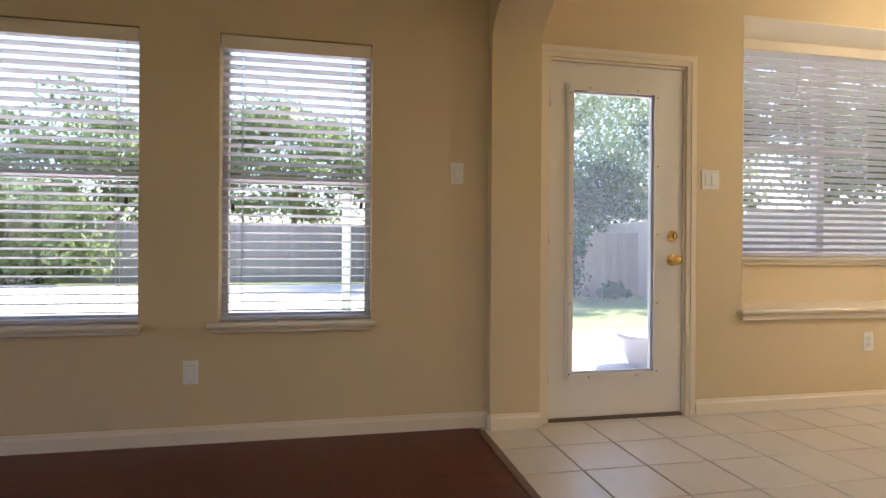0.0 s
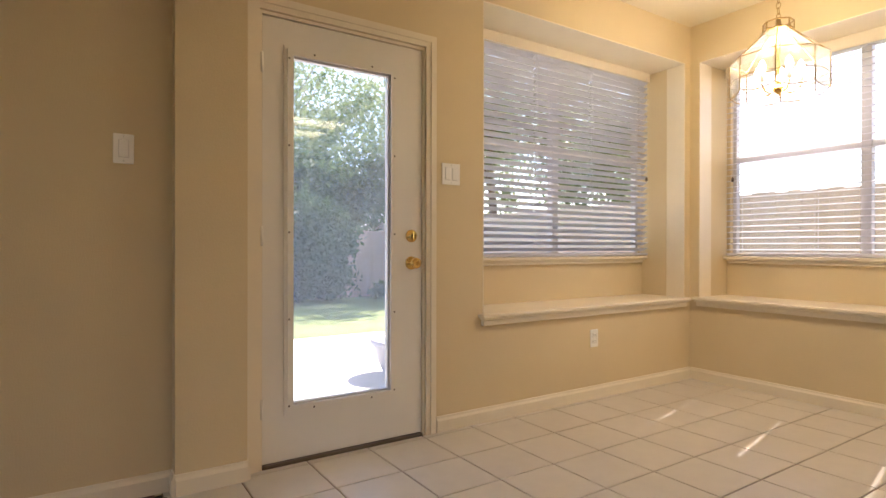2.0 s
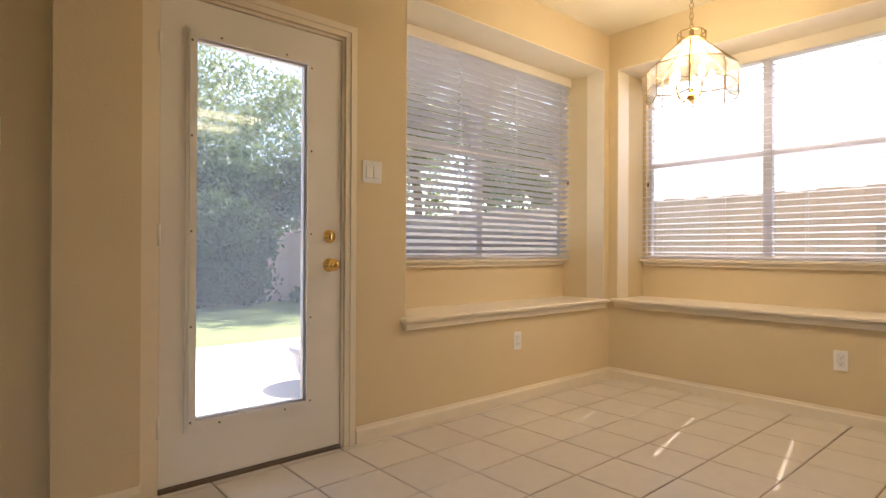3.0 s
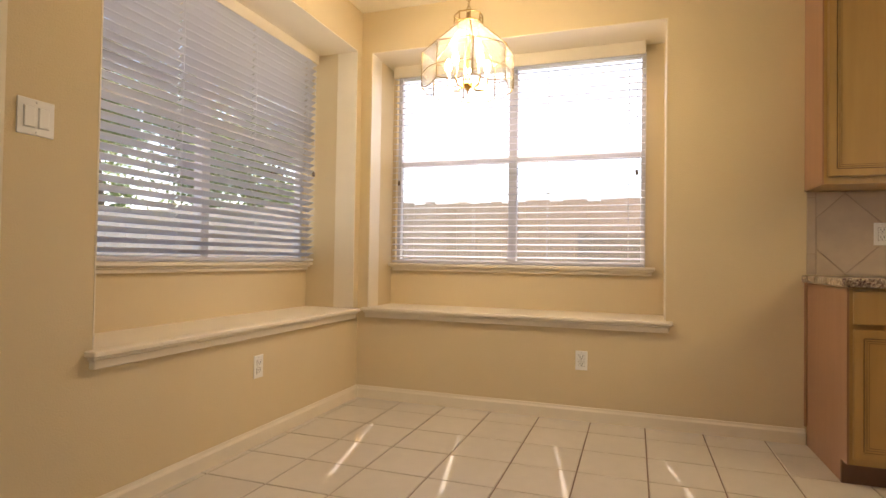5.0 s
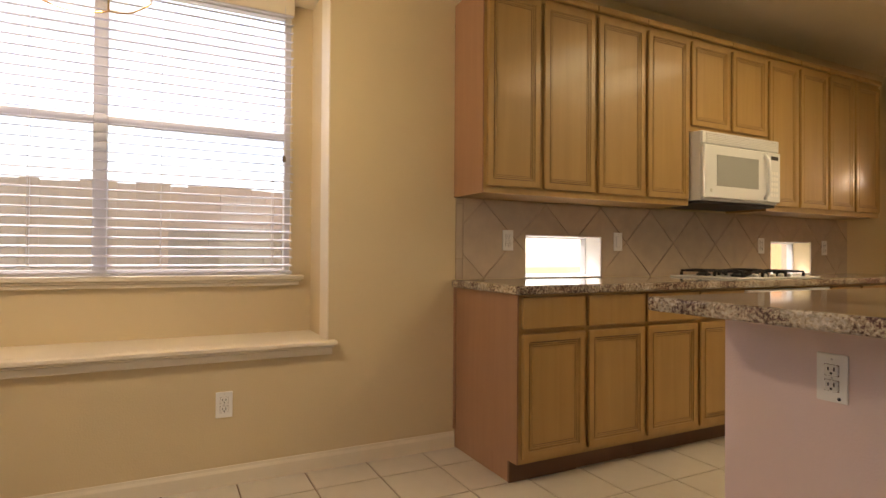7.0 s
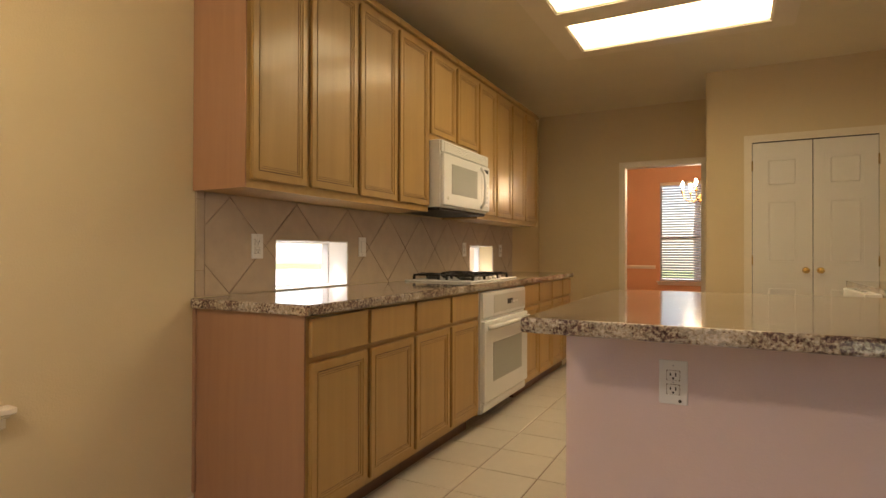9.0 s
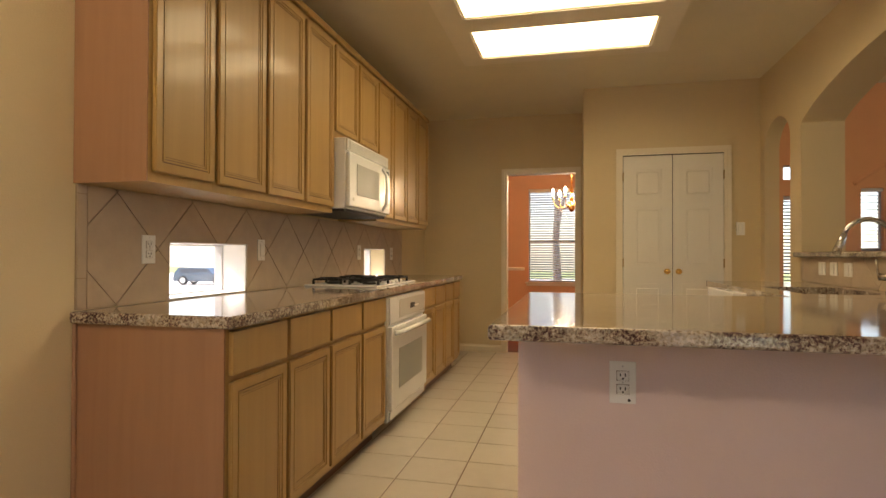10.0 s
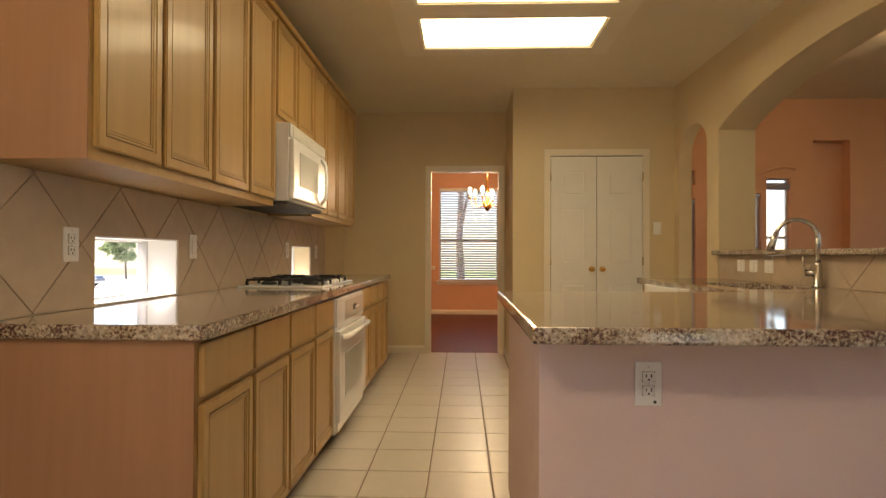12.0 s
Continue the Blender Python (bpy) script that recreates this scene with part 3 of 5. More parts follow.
def blind(axis, a0, a1, p, inward, z0, z1, tilt, valance=0.07, pitch=0.0445, label="white horizontal slat blind, lowered", cords=True):
    """A slat blind; inward: +1 or -1 along the wall's normal, towards the room; a positive tilt lifts the room-side edge."""
    w = thing("window_blind", label, "window blind")
    rng = random.Random(int(a0 * 100 + p * 10))
    length = a1 - a0
    if axis == "x":
        w.matrix_world = pose((a0 + a1) / 2, p, 0, 0, 0, 0 if inward > 0 else 180)
    else:
        w.matrix_world = pose(p, (a0 + a1) / 2, 0, 0, 0, -90 if inward > 0 else 90)
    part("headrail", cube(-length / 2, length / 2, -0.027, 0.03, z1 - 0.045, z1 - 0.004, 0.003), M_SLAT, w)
    if valance:
        part("valance", cube(-length / 2, length / 2, 0.032, 0.04, z1 - valance, z1 - 0.002, 0.002), M_TRIM, w, "moulded white valance")
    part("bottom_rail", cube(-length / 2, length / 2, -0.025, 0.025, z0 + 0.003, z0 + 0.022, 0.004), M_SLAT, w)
    n = max(2, round(length / 0.46))
    cord_at = [-length / 2 + 0.1 + (length - 0.2) * k / (n - 1) for k in range(n)]
    me = slat_mesh(length, tilt, cord_at)
    z = z0 + 0.05
    while z < z1 - 0.05:
        o = new("slat", me)
        o.parent = w
        o.matrix_local = pose(rng.uniform(-0.002, 0.002), 0, z, rng.uniform(-2.2, 2.2), rng.uniform(-0.12, 0.12), 0)
        z += pitch
    for u in cord_at:
        for d in (-0.026, 0.026):
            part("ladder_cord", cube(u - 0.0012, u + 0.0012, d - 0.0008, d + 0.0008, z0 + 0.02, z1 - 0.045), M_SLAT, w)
    if cords:
        for u, zz in ((-length / 2 + 0.05, 0.38 * z0 + 0.62 * z1 - 0.28), (length / 2 - 0.06, 0.38 * z0 + 0.62 * z1 - 0.30)):
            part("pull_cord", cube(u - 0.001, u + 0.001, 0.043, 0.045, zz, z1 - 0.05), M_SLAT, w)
            part("tassel", lathe([(0.004, 0), (0.009, -0.01), (0.010, -0.03), (0.006, -0.035)], 8, (u, 0.044, zz)), M_BRONZE, w, "small dark cord tassel")
    return w


for k, W in enumerate((W1, W2)):
    window(f"window_{k + 1}", "x", W[0], W[1], YN + 0.115, 0.605, 2.05, 1.33, False, "unseen single-hung window added to let in daylight behind a blind")
    blind("x", W[0] + 0.006, W[1] - 0.006, YN + 0.045, -1, 0.602, 2.047, 10)
# The next three windows are out of view, added to brighten the room.
window("window_11", "x", -2.79, -2.035, YN + 0.115, 0.605, 2.05, 1.33, False, "unseen single-hung window added to let in daylight")
window("window_12", "y", -4.6, -2.6, -4.56, 0.4, 2.5, 0, True, "unseen family room window added to let in daylight")
window("window_13", "y", -1.4, 0.8, -4.56, 0.05, 2.3, 0, True, "unseen family room window added to let in daylight")
window("window_3", "x", *WIN3, YN + NICHE + 0.06, WZ0 + 0.005, WZ1, 1.71, True, "white double window set deep in a niche")
blind("x", WIN3[0] + 0.006, WIN3[1] - 0.006, YN + NICHE - 0.045, -1, 0.937, 2.405, 26)
window("window_4", "y", *WIN4, XE + NICHE + 0.06, WZ0 + 0.005, WZ1, 1.69, True, "white double window set deep in a niche", screen=True)
blind("y", WIN4[0] + 0.006, WIN4[1] - 0.006, XE + NICHE - 0.045, -1, 0.937, 2.405, -10, 0.085)
window("window_5", "y", -0.65, -0.065, XE + 0.155, 0.916, 1.17, 0, False, "low fixed window above the worktop", 0.014)
window("window_6", "y", -2.88, -2.355, XE + 0.155, 0.916, 1.17, 0, False, "low fixed window above the worktop", 0.014)
window("window_7", "x", 2.47, 3.57, DY - 0.1, 0.62, 2.35, 1.36, False, "tall dining room window")
blind("x", 2.48, 3.56, DY - 0.04, 1, 0.625, 2.345, 30, 0.06, cords=False)
window("window_8", "x", -1.035, -0.78, FY - 0.1, 0.45, 1.98, 1.20, False, "narrow front window behind a blind", 0.02)
blind("x", -1.03, -0.785, FY - 0.045, 1, 0.455, 1.975, 4, 0.0, cords=False)
window("window_14", "x", -1.44, -1.11, FY - 0.1, 0.45, 2.19, 1.36, False, "bright front window", 0.02)
shade = thing("roller_shade", "grey roller shade rolled up in the window head", "window shade")
part("roll", lathe([(0.045, -1.435), (0.045, -1.115)], 16, (0, FY - 0.05, 2.085), "x"), M_GATE, shade)
part("hem_bar", cube(-1.43, -1.12, FY - 0.012, FY - 0.004, 2.022, 2.044, 0.003), M_GATE, shade)
brow = tube([(-0.70 - 0.80 * k / 24, FY + 0.012, 2.03 + 0.31 * math.sin(math.pi * 0.62 * k / 24)) for k in range(25)], 0.022, 8)
structure("trim_window_arch", brow, M_PEACH, "peach plaster arch over the front windows", "trim")
window("window_9", "x", -0.13, 0.10, FY - 0.1, 0.3, 1.90, 0, False, "narrow sidelight window", 0.02)
blind("x", -0.125, 0.095, FY - 0.045, 1, 0.305, 1.89, 20, 0.0, cords=False)
window("window_10", "x", -0.13, 0.10, FY - 0.1, 2.10, 2.30, 0, False, "small transom window", 0.02)


# ---- patio door ----
def patio_door():
    d = thing("door_1", "white painted patio door with a full glass lite, closed", "door", kind="structure")
    a0, a1, y0, y1, top = 1.222, 2.058, YN + 0.012, YN + 0.055, 2.045
    g0, g1, gz0, gz1 = 1.36, 1.868, 0.268, 1.884
    part("door_slab", panel_wall("x", y0, y1, a0, a1, 0.018, top, [(g0, g1, gz0, gz1)]), M_DOOR, d)
    bm = bmesh.new()
    for w, t in ((0.042, 0.008), (0.028, 0.015), (0.012, 0.009)):
        for u0, u1, za, zb in ((g0 - w, g0, gz0 - w, gz1 + w), (g1, g1 + w, gz0 - w, gz1 + w), (g0, g1, gz0 - w, gz0), (g0, g1, gz1, gz1 + w)):
            bx(bm, u0, u1, y0 - t, y0, za, zb)
    part("lite_frame", bm, M_DOOR, d, "raised white glazing frame")
    bm = bmesh.new()
    for u0, u1, za, zb in ((g0, g0 + 0.008, gz0, gz1), (g1 - 0.008, g1, gz0, gz1), (g0, g1, gz0, gz0 + 0.008), (g0, g1, gz1 - 0.008, gz1)):
        bx(bm, u0, u1, y0 + 0.006, y1 - 0.006, za, zb)
    part("gasket", bm, M_ALU, d, "grey glazing gasket")
    # Clear glass mixed with a little bluish translucency.
    bluish_glass = glass("bluish_door_glass")
    nn, ll = bluish_glass.node_tree.nodes, bluish_glass.node_tree.links
    tl, mx = nn.new("ShaderNodeBsdfTranslucent"), nn.new("ShaderNodeMixShader")
    tl.inputs[0].default_value = (0.72, 0.86, 1.0, 1)
    mx.inputs[0].default_value = 0.07
    ll.new(nn["Material Output"].inputs[0].links[0].from_socket, mx.inputs[1])
    ll.new(tl.outputs[0], mx.inputs[2])
    ll.new(mx.outputs[0], nn["Material Output"].inputs[0])
    g = part("pane", cube(g0, g1, y0 + 0.02, y0 + 0.026, gz0, gz1), bluish_glass, d, "clear glass with a faint bluish translucent mix")
    g.visible_shadow = False
    for u, z in [(g0 - 0.02, gz0 + k * 0.4) for k in range(5)] + [(g1 + 0.02, gz0 + k * 0.4) for k in range(5)] + [(g0 + 0.1, gz1 + 0.02), (g0 + 0.4, gz1 + 0.02), (g0 + 0.1, gz0 - 0.02), (g0 + 0.4, gz0 - 0.02)]:
        part("screw_plug", lathe([(0.005, 0), (0.004, -0.002)], 8, (u, y0 - 0.0155, z), "y"), M_BRONZE, d)
    for z, r, nm in ((1.06, 0.033, "deadbolt"), (0.918, 0.035, "knob")):
        kx = 1.995
        base = part(nm, lathe([(r, 0), (r, -0.006), (r * 0.8, -0.012), (0.012, -0.014), (0.012, -0.03)] + ([(0.022, -0.036), (0.029, -0.048), (0.027, -0.06), (0.012, -0.066)] if nm == "knob" else [(0.012, -0.02)]), 20, (kx, y0, z), "y"), M_BRASS, d, "polished brass " + nm)
        if nm == "deadbolt":
            part("thumb_turn", cube(kx - 0.005, kx + 0.005, y0 - 0.034, y0 - 0.014, z - 0.018, z + 0.018, 0.003), M_BRASS, base)
    for z in (0.27, 1.05, 1.83):
        part("hinge", lathe([(0.007, -0.045), (0.007, 0.045)], 10, (a0 - 0.004, y0 - 0.006, z)), M_DOOR, d, "white painted butt hinge")
    for z in (1.06, 0.918):
        part("strike_plate", cube(a1 + 0.003, a1 + 0.012, y0 - 0.003, y0 + 0.02, z - 0.03, z + 0.03), M_ANTIQ, d)
    structure("door_jamb", panel_wall("x", YN + 0.004, YN + 0.158, 1.206, 2.074, 0, 2.064, [(1.219, 2.061, -0.1, 2.049)]), M_TRIM, "white painted door jamb", "trim")
    structure("door_threshold", cube(1.22, 2.06, YN - 0.006, YN + 0.15, -0.005, 0.015, 0.004), M_BRONZE, "dark bronze door threshold", "threshold")


patio_door()


# ---- pantry doors ----
def pantry_leaf(a0, a1, knob_x, name):
    d = thing(name, "cream painted three-panel pantry door leaf, closed", "door", kind="structure")
    y0 = YP + 0.004
    part("door_slab", cube(a0, a1, y0 - 0.003, y0 + 0.010, 0.012, 2.04, 0.002), M_DOOR, d)
    s = 0.075
    for za, zb in ((1.64, 1.93), (1.00, 1.58), (0.18, 0.86)):
        bm = bmesh.new()
        w = 0.018
        for u0, u1, ca, cb in ((a0 + s, a1 - s, za, za + w), (a0 + s, a1 - s, zb - w, zb), (a0 + s, a0 + s + w, za + w, zb - w), (a1 - s - w, a1 - s, za + w, zb - w)):
            bx(bm, u0, u1, y0 + 0.009, y0 + 0.017, ca, cb)
        part("panel_moulding", bm, M_DOOR, d)
        part("raised_panel", cube(a0 + s + w + 0.022, a1 - s - w - 0.022, y0 + 0.008, y0 + 0.019, za + w + 0.022, zb - w - 0.022, 0.009), M_DOOR, d)
    part("knob", lathe([(0.026, 0), (0.026, 0.005), (0.010, 0.008), (0.010, 0.022), (0.02, 0.028), (0.026, 0.04), (0.022, 0.052), (0.008, 0.057)], 16, (knob_x, y0 + 0.010, 0.972), "y"), M_BRASS, d, "polished brass knob")
    for z in (0.2, 1.05, 1.85):
        part("hinge", lathe([(0.006, -0.04), (0.006, 0.04)], 8, (a0 - 0.002 if knob_x > (a0 + a1) / 2 else a1 + 0.002, y0 + 0.012, z)), M_ANTIQ, d)


pantry_leaf(1.440, 1.867, 1.82, "door_2")
pantry_leaf(1.873, 2.300, 1.92, "door_3")
# Dark sheet behind the leaves paints the shade of their gaps.
structure("pantry_gap_shade", cube(1.436, 2.304, YP, YP + 0.0008, 0, 2.05), M_DARK, "dark sheet that stands in for the shaded pantry door gaps", "trim")


# ---- kitchen cabinets ----
def front_panel(name, parent, xf, y0, y1, z0, z1, door=True):
    """A cabinet front facing -x, whose face lies at xf; doors carry a stepped moulding with dark lines round a flat
    field.
    """
    t = 0.019
    if not door:
        return part(name, cube(xf, xf + t, y0, y1, z0, z1, 0.004, 2), M_CAB, parent)
    s = 0.036
    d = part(name, panel_wall("y", xf + 0.001, xf + t, y0, y1, z0, z1, [(y0 + s, y1 - s, z0 + s, z1 - s)]), M_CAB, parent)
    bm = d.data
    b = bmesh.new()
    b.from_mesh(bm)
    bmesh.ops.bevel(b, geom=[e for e in b.edges if len(e.link_faces) == 2 and e.calc_face_angle() > 0.5], offset=0.004, segments=2, affect="EDGES")
    b.to_mesh(bm)
    b.free()
    part("field", cube(xf + 0.008, xf + t - 0.002, y0 + s - 0.002, y1 - s + 0.002, z0 + s - 0.002, z1 - s + 0.002), M_CAB, d)
    for o, w, depth, m in ((0.0, 0.004, 0.0065, M_GROOVE), (0.004, 0.007, 0.003, M_CAB), (0.011, 0.003, 0.0072, M_GROOVE), (0.014, 0.006, 0.005, M_CAB), (0.020, 0.0025, 0.0075, M_GROOVE)):
        bm = bmesh.new()
        a0, a1, c0, c1 = y0 + s + o, y1 - s - o, z0 + s + o, z1 - s - o
        for u0, u1, za, zb in ((a0, a1, c0, c0 + w), (a0, a1, c1 - w, c1), (a0, a0 + w, c0 + w, c1 - w), (a1 - w, a1, c0 + w, c1 - w)):
            bx(bm, xf + depth, xf + 0.010, u0, u1, za, zb)
        part("moulding" if m is M_CAB else "glaze_line", bm, m, d)
    return d


XB, XU = 3.87, 4.165           # faces of the base and the wall units
ZT = 0.872                     # underside of the worktop


def base_unit(y1, y0, end=False):
    c = thing("base_cabinet", "maple base cabinet with a drawer, a door and an end panel" if end else "maple base cabinet with one drawer over one door", "cabinet", group="base cabinets")
    part("body", cube(XB, XE - 0.002, y0 + 0.0005, y1 - 0.0005, 0.10, ZT), M_CAB, c)
    part("toe_kick", cube(XB + 0.07, XE - 0.01, y0 + 0.0005, y1 - 0.0005, 0.0, 0.10), M_TOE, c, "dark recessed toe kick")
    front_panel("drawer_front", c, XB - 0.02, y0 + 0.012, y1 - 0.012, 0.712, 0.86, False)
    front_panel("door", c, XB - 0.02, y0 + 0.012, y1 - 0.012, 0.125, 0.690)
    if end:
        part("end_panel", cube(XB, XE - 0.002, y1, y1 + 0.008, 0.10, ZT), M_CABSIDE, c, "maple end panel, tinted pink for the mixed light on it")
        part("scribe_moulding", cube(XE - 0.016, XE - 0.002, y1 + 0.008, y1 + 0.022, 0.10, ZT, 0.003), M_CABSIDE, c)
        part("end_toe", cube(XB + 0.07, XE - 0.002, y1, y1 + 0.008, 0.0, 0.10), M_CABSIDE, c)
        part("shoe_moulding", cube(XB + 0.055, XB + 0.07, y0, y1 + 0.012, 0.0, 0.10, 0.002), M_TOE, c)
    return c


for k, (a, b) in enumerate(((0.385, 0.0), (0.0, -0.395), (-0.395, -0.79), (-0.79, -1.178), (-2.022, -2.39), (-2.39, -2.755), (-2.755, -3.10), (-3.10, -3.40))):
    base_unit(a, b, k == 0)


def wall_unit(y1, y0, z0=1.365, z1=2.42, end=False):
    c = thing("wall_cabinet", "maple wall cabinet with one tall door" if z0 < 1.5 else "short maple wall cabinet over the microwave", "cabinet", group="wall cabinets")
    part("body", cube(XU, XE - 0.002, y0 + 0.0005, y1 - 0.0005, z0, z1), M_CAB, c)
    front_panel("door", c, XU - 0.02, y0 + 0.014, y1 - 0.014, z0 + 0.035, z1 - 0.03)
    if end:
        part("end_panel", cube(XU, XE - 0.002, y1, y1 + 0.006, z0, z1), M_CABSIDE, c, "maple end panel, tinted pink for the mixed light on it")
    bm = cube(XU - 0.028, XU, y0, y1 + (0.02 if end else 0), z1 - 0.006, z1 + 0.03, 0.008, 2)
    part("crown_moulding", bm, M_CAB, c)
    return c


for k, (a, b) in enumerate(((0.40, 0.05), (0.05, -0.325), (-0.325, -0.705), (-0.705, -1.08), (-1.845, -2.20), (-2.20, -2.56), (-2.56, -2.91), (-2.91, -3.27))):
    wall_unit(a, b, end=k == 0)
wall_unit(-1.08, -1.462, 1.83)
wall_unit(-1.462, -1.845, 1.83)


# ---- worktops ----
def slab(bm, x0, x1, y0, y1, z0, z1, r=0.010):
    b = cube(x0, x1, y0, y1, z0, z1)
    bmesh.ops.bevel(b, geom=b.edges[:], offset=r, segments=3, affect="EDGES", profile=0.5)
    me = bpy.data.meshes.new("tmp")
    b.to_mesh(me)
    b.free()
    bm.from_mesh(me)
    bpy.data.meshes.remove(me)


ZC, ZP = 0.914, 0.933          # worktop along the wall; peninsula and sink worktop
bm = bmesh.new()
slab(bm, 3.828, XE - 0.002, -3.415, 0.42, ZT, ZC)
worktop = part("worktop", bm, M_GRANITE, None, "polished speckled brown granite worktop on the base cabinets", "worktop")
bm = bmesh.new()
slab(bm, 1.139, 2.975, -0.79, 0.548, ZP - 0.042, ZP)
part("peninsula_worktop", bm, M_GRANITE, None, "polished granite peninsula worktop overhanging the knee wall", "worktop")
SX0, SX1, SY0, SY1 = 1.265, 1.66, -1.68, -1.02
bm = bmesh.new()
xs, ysl = (1.139, SX0, SX1, 1.80), (-2.42, SY0, SY1, -0.792)
for i in range(3):
    for j in range(3):
        if (i, j) != (1, 1):
            for z, flip in ((ZP, False), (ZP - 0.042, True)):
                vs = [bm.verts.new(p) for p in ((xs[i], ysl[j], z), (xs[i + 1], ysl[j], z), (xs[i + 1], ysl[j + 1], z), (xs[i], ysl[j + 1], z))]
                bm.faces.new(vs[::-1] if flip else vs)
for (xa, ya, xb, yb) in ((1.139, -2.42, 1.80, -2.42), (1.80, -2.42, 1.80, -0.792), (1.80, -0.792, 1.139, -0.792), (1.139, -0.792, 1.139, -2.42), (SX0, SY0, SX1, SY0), (SX1, SY0, SX1, SY1), (SX1, SY1, SX0, SY1), (SX0, SY1, SX0, SY0)):
    bm.faces.new([bm.verts.new(p) for p in ((xa, ya, ZP - 0.042), (xb, yb, ZP - 0.042), (xb, yb, ZP), (xa, ya, ZP))])
bmesh.ops.remove_doubles(bm, verts=bm.verts[:], dist=1e-5)
bmesh.ops.recalc_face_normals(bm, faces=bm.faces[:])
part("sink_worktop", bm, M_GRANITE, None, "polished granite worktop with a sink cut-out", "worktop")
bm = bmesh.new()
slab(bm, DX0 - 0.16, DX1 + 0.045, -2.56, 0.29, 1.109, 1.146)
part("bar_top", bm, M_GRANITE, None, "raised granite bar top on the low wall", "worktop")

# knee wall and sink cabinets
structure("wall_knee", cube(DX1, 2.92, 0.15, 0.27, 0, ZP - 0.0425), M_KNEE, "pale painted knee wall under the peninsula", "wall")
structure("wall_knee_end", cube(2.905, 2.9205, -0.76, 0.1495, 0, ZP - 0.0425), M_KNEE, "pale painted end of the peninsula", "wall")


def low_unit(x0, x1, y0, y1, label):
    c = thing("base_cabinet", label, "cabinet", group="base cabinets")
    part("body", cube(x0, x1, y0, y1, 0.10, ZP - 0.043), M_CAB, c)
    part("toe_kick", cube(x0, x1 - 0.06, y0 + 0.01, y1 - 0.01, 0.0, 0.10), M_TOE, c)
    return c


low_unit(1.139, 2.90, -0.75, 0.149, "maple cabinet run under the peninsula")
c = thing("sink_cabinet", "maple cabinet under the sink", "cabinet")
for q in ((1.139, 1.16, -2.40, -0.76), (1.745, 1.765, -1.425, -0.76), (1.16, 1.765, -2.40, -2.035), (1.16, 1.745, -0.78, -0.76)):
    part("side", cube(*q, 0.0, ZP - 0.043), M_CAB, c)
dw = thing("dishwasher", "white built-in dishwasher, its door slightly ajar", "dishwasher")
part("body", cube(1.68, 1.765, -2.03, -1.43, 0.02, ZP - 0.044, 0.004), M_APPL, dw)
part("door", cube(1.766, 1.86, -2.025, -1.435, 0.12, 0.724, 0.006), M_APPL, dw)
part("control_panel", cube(1.80, 1.875, -2.025, -1.435, 0.725, 0.907, 0.008, 2), M_APPL, dw)
part("vent_slot", cube(1.825, 1.85, -1.90, -1.62, 0.903, 0.9085), M_DARK, dw)
part("latch", cube(1.83, 1.845, -1.79, -1.72, 0.907, 0.911, 0.001), M_PANEL, dw)

sk = thing("sink", "stainless steel undermount sink bowl", "sink")
bm = bmesh.new()
z0, z1 = 0.70, ZP - 0.0425
for xa, xb, ya, yb in ((SX0 - 0.006, SX0 - 0.002, SY0 - 0.006, SY1 + 0.006), (SX1 + 0.002, SX1 + 0.006, SY0 - 0.006, SY1 + 0.006), (SX0 - 0.002, SX1 + 0.002, SY0 - 0.006, SY0 - 0.002), (SX0 - 0.002, SX1 + 0.002, SY1 + 0.002, SY1 + 0.006)):
    bx(bm, xa, xb, ya, yb, z0, z1)
bx(bm, SX0 - 0.002, SX1 + 0.002, SY0 - 0.002, SY1 + 0.002, z0, z0 + 0.004)
part("bowl", bm, M_STEEL, sk)
part("drain", lathe([(0.045, 0.0), (0.045, 0.004), (0.03, 0.002)], 16, ((SX0 + SX1) / 2, (SY0 + SY1) / 2, z0 + 0.004)), M_CHROME, sk)

fa = thing("kitchen_faucet", "brushed nickel pull-down gooseneck faucet beside the sink", "faucet")
FX, FYY = 1.178, -1.25
part("base", lathe([(0.032, 0), (0.030, 0.008), (0.022, 0.014), (0.021, 0.12), (0.017, 0.14)], 20, (FX, FYY, ZP)), M_CHROME, fa)
neck = [(FX, FYY, ZP + 0.13), (FX, FYY, ZP + 0.27)]
R = 0.105
for k in range(0, 13):
    a = math.pi * k / 12 * 0.93
    neck.append((FX + R * (1 - math.cos(a)) * 0.92, FYY - R * (1 - math.cos(a)) * 0.32, ZP + 0.27 + R * math.sin(a)))
part("spout", tube(neck, 0.0125, 14), M_CHROME, fa)
e0, e1 = Vector(neck[-2]), Vector(neck[-1])
dd = (e1 - e0).normalized()
part("spray_head", tube([e1 - dd * 0.01, e1 + dd * 0.03, e1 + dd * 0.06, e1 + dd * 0.105], 0.015, 14, 1.55), M_CHROME, fa)
part("handle_hub", tube([(FX, FYY, ZP + 0.075), (FX + 0.035, FYY - 0.05, ZP + 0.077)], 0.019, 14), M_CHROME, fa)
part("lever", tube([(FX + 0.038, FYY - 0.055, ZP + 0.08), (FX + 0.045, FYY - 0.064, ZP + 0.17)], 0.007, 10, 0.7), M_CHROME, fa)

# ---- appliances ----
ov = thing("wall_oven", "white built-in oven below the cooktop", "oven")
oy0, oy1 = -2.02, -1.18
part("body", cube(XB, XE - 0.01, oy0 + 0.001, oy1 - 0.001, 0.09, ZT - 0.001), M_CAB, ov)
part("trim_frame", cube(XB - 0.022, XB, oy0 + 0.012, oy1 - 0.012, 0.095, 0.858, 0.003), M_APPL, ov)
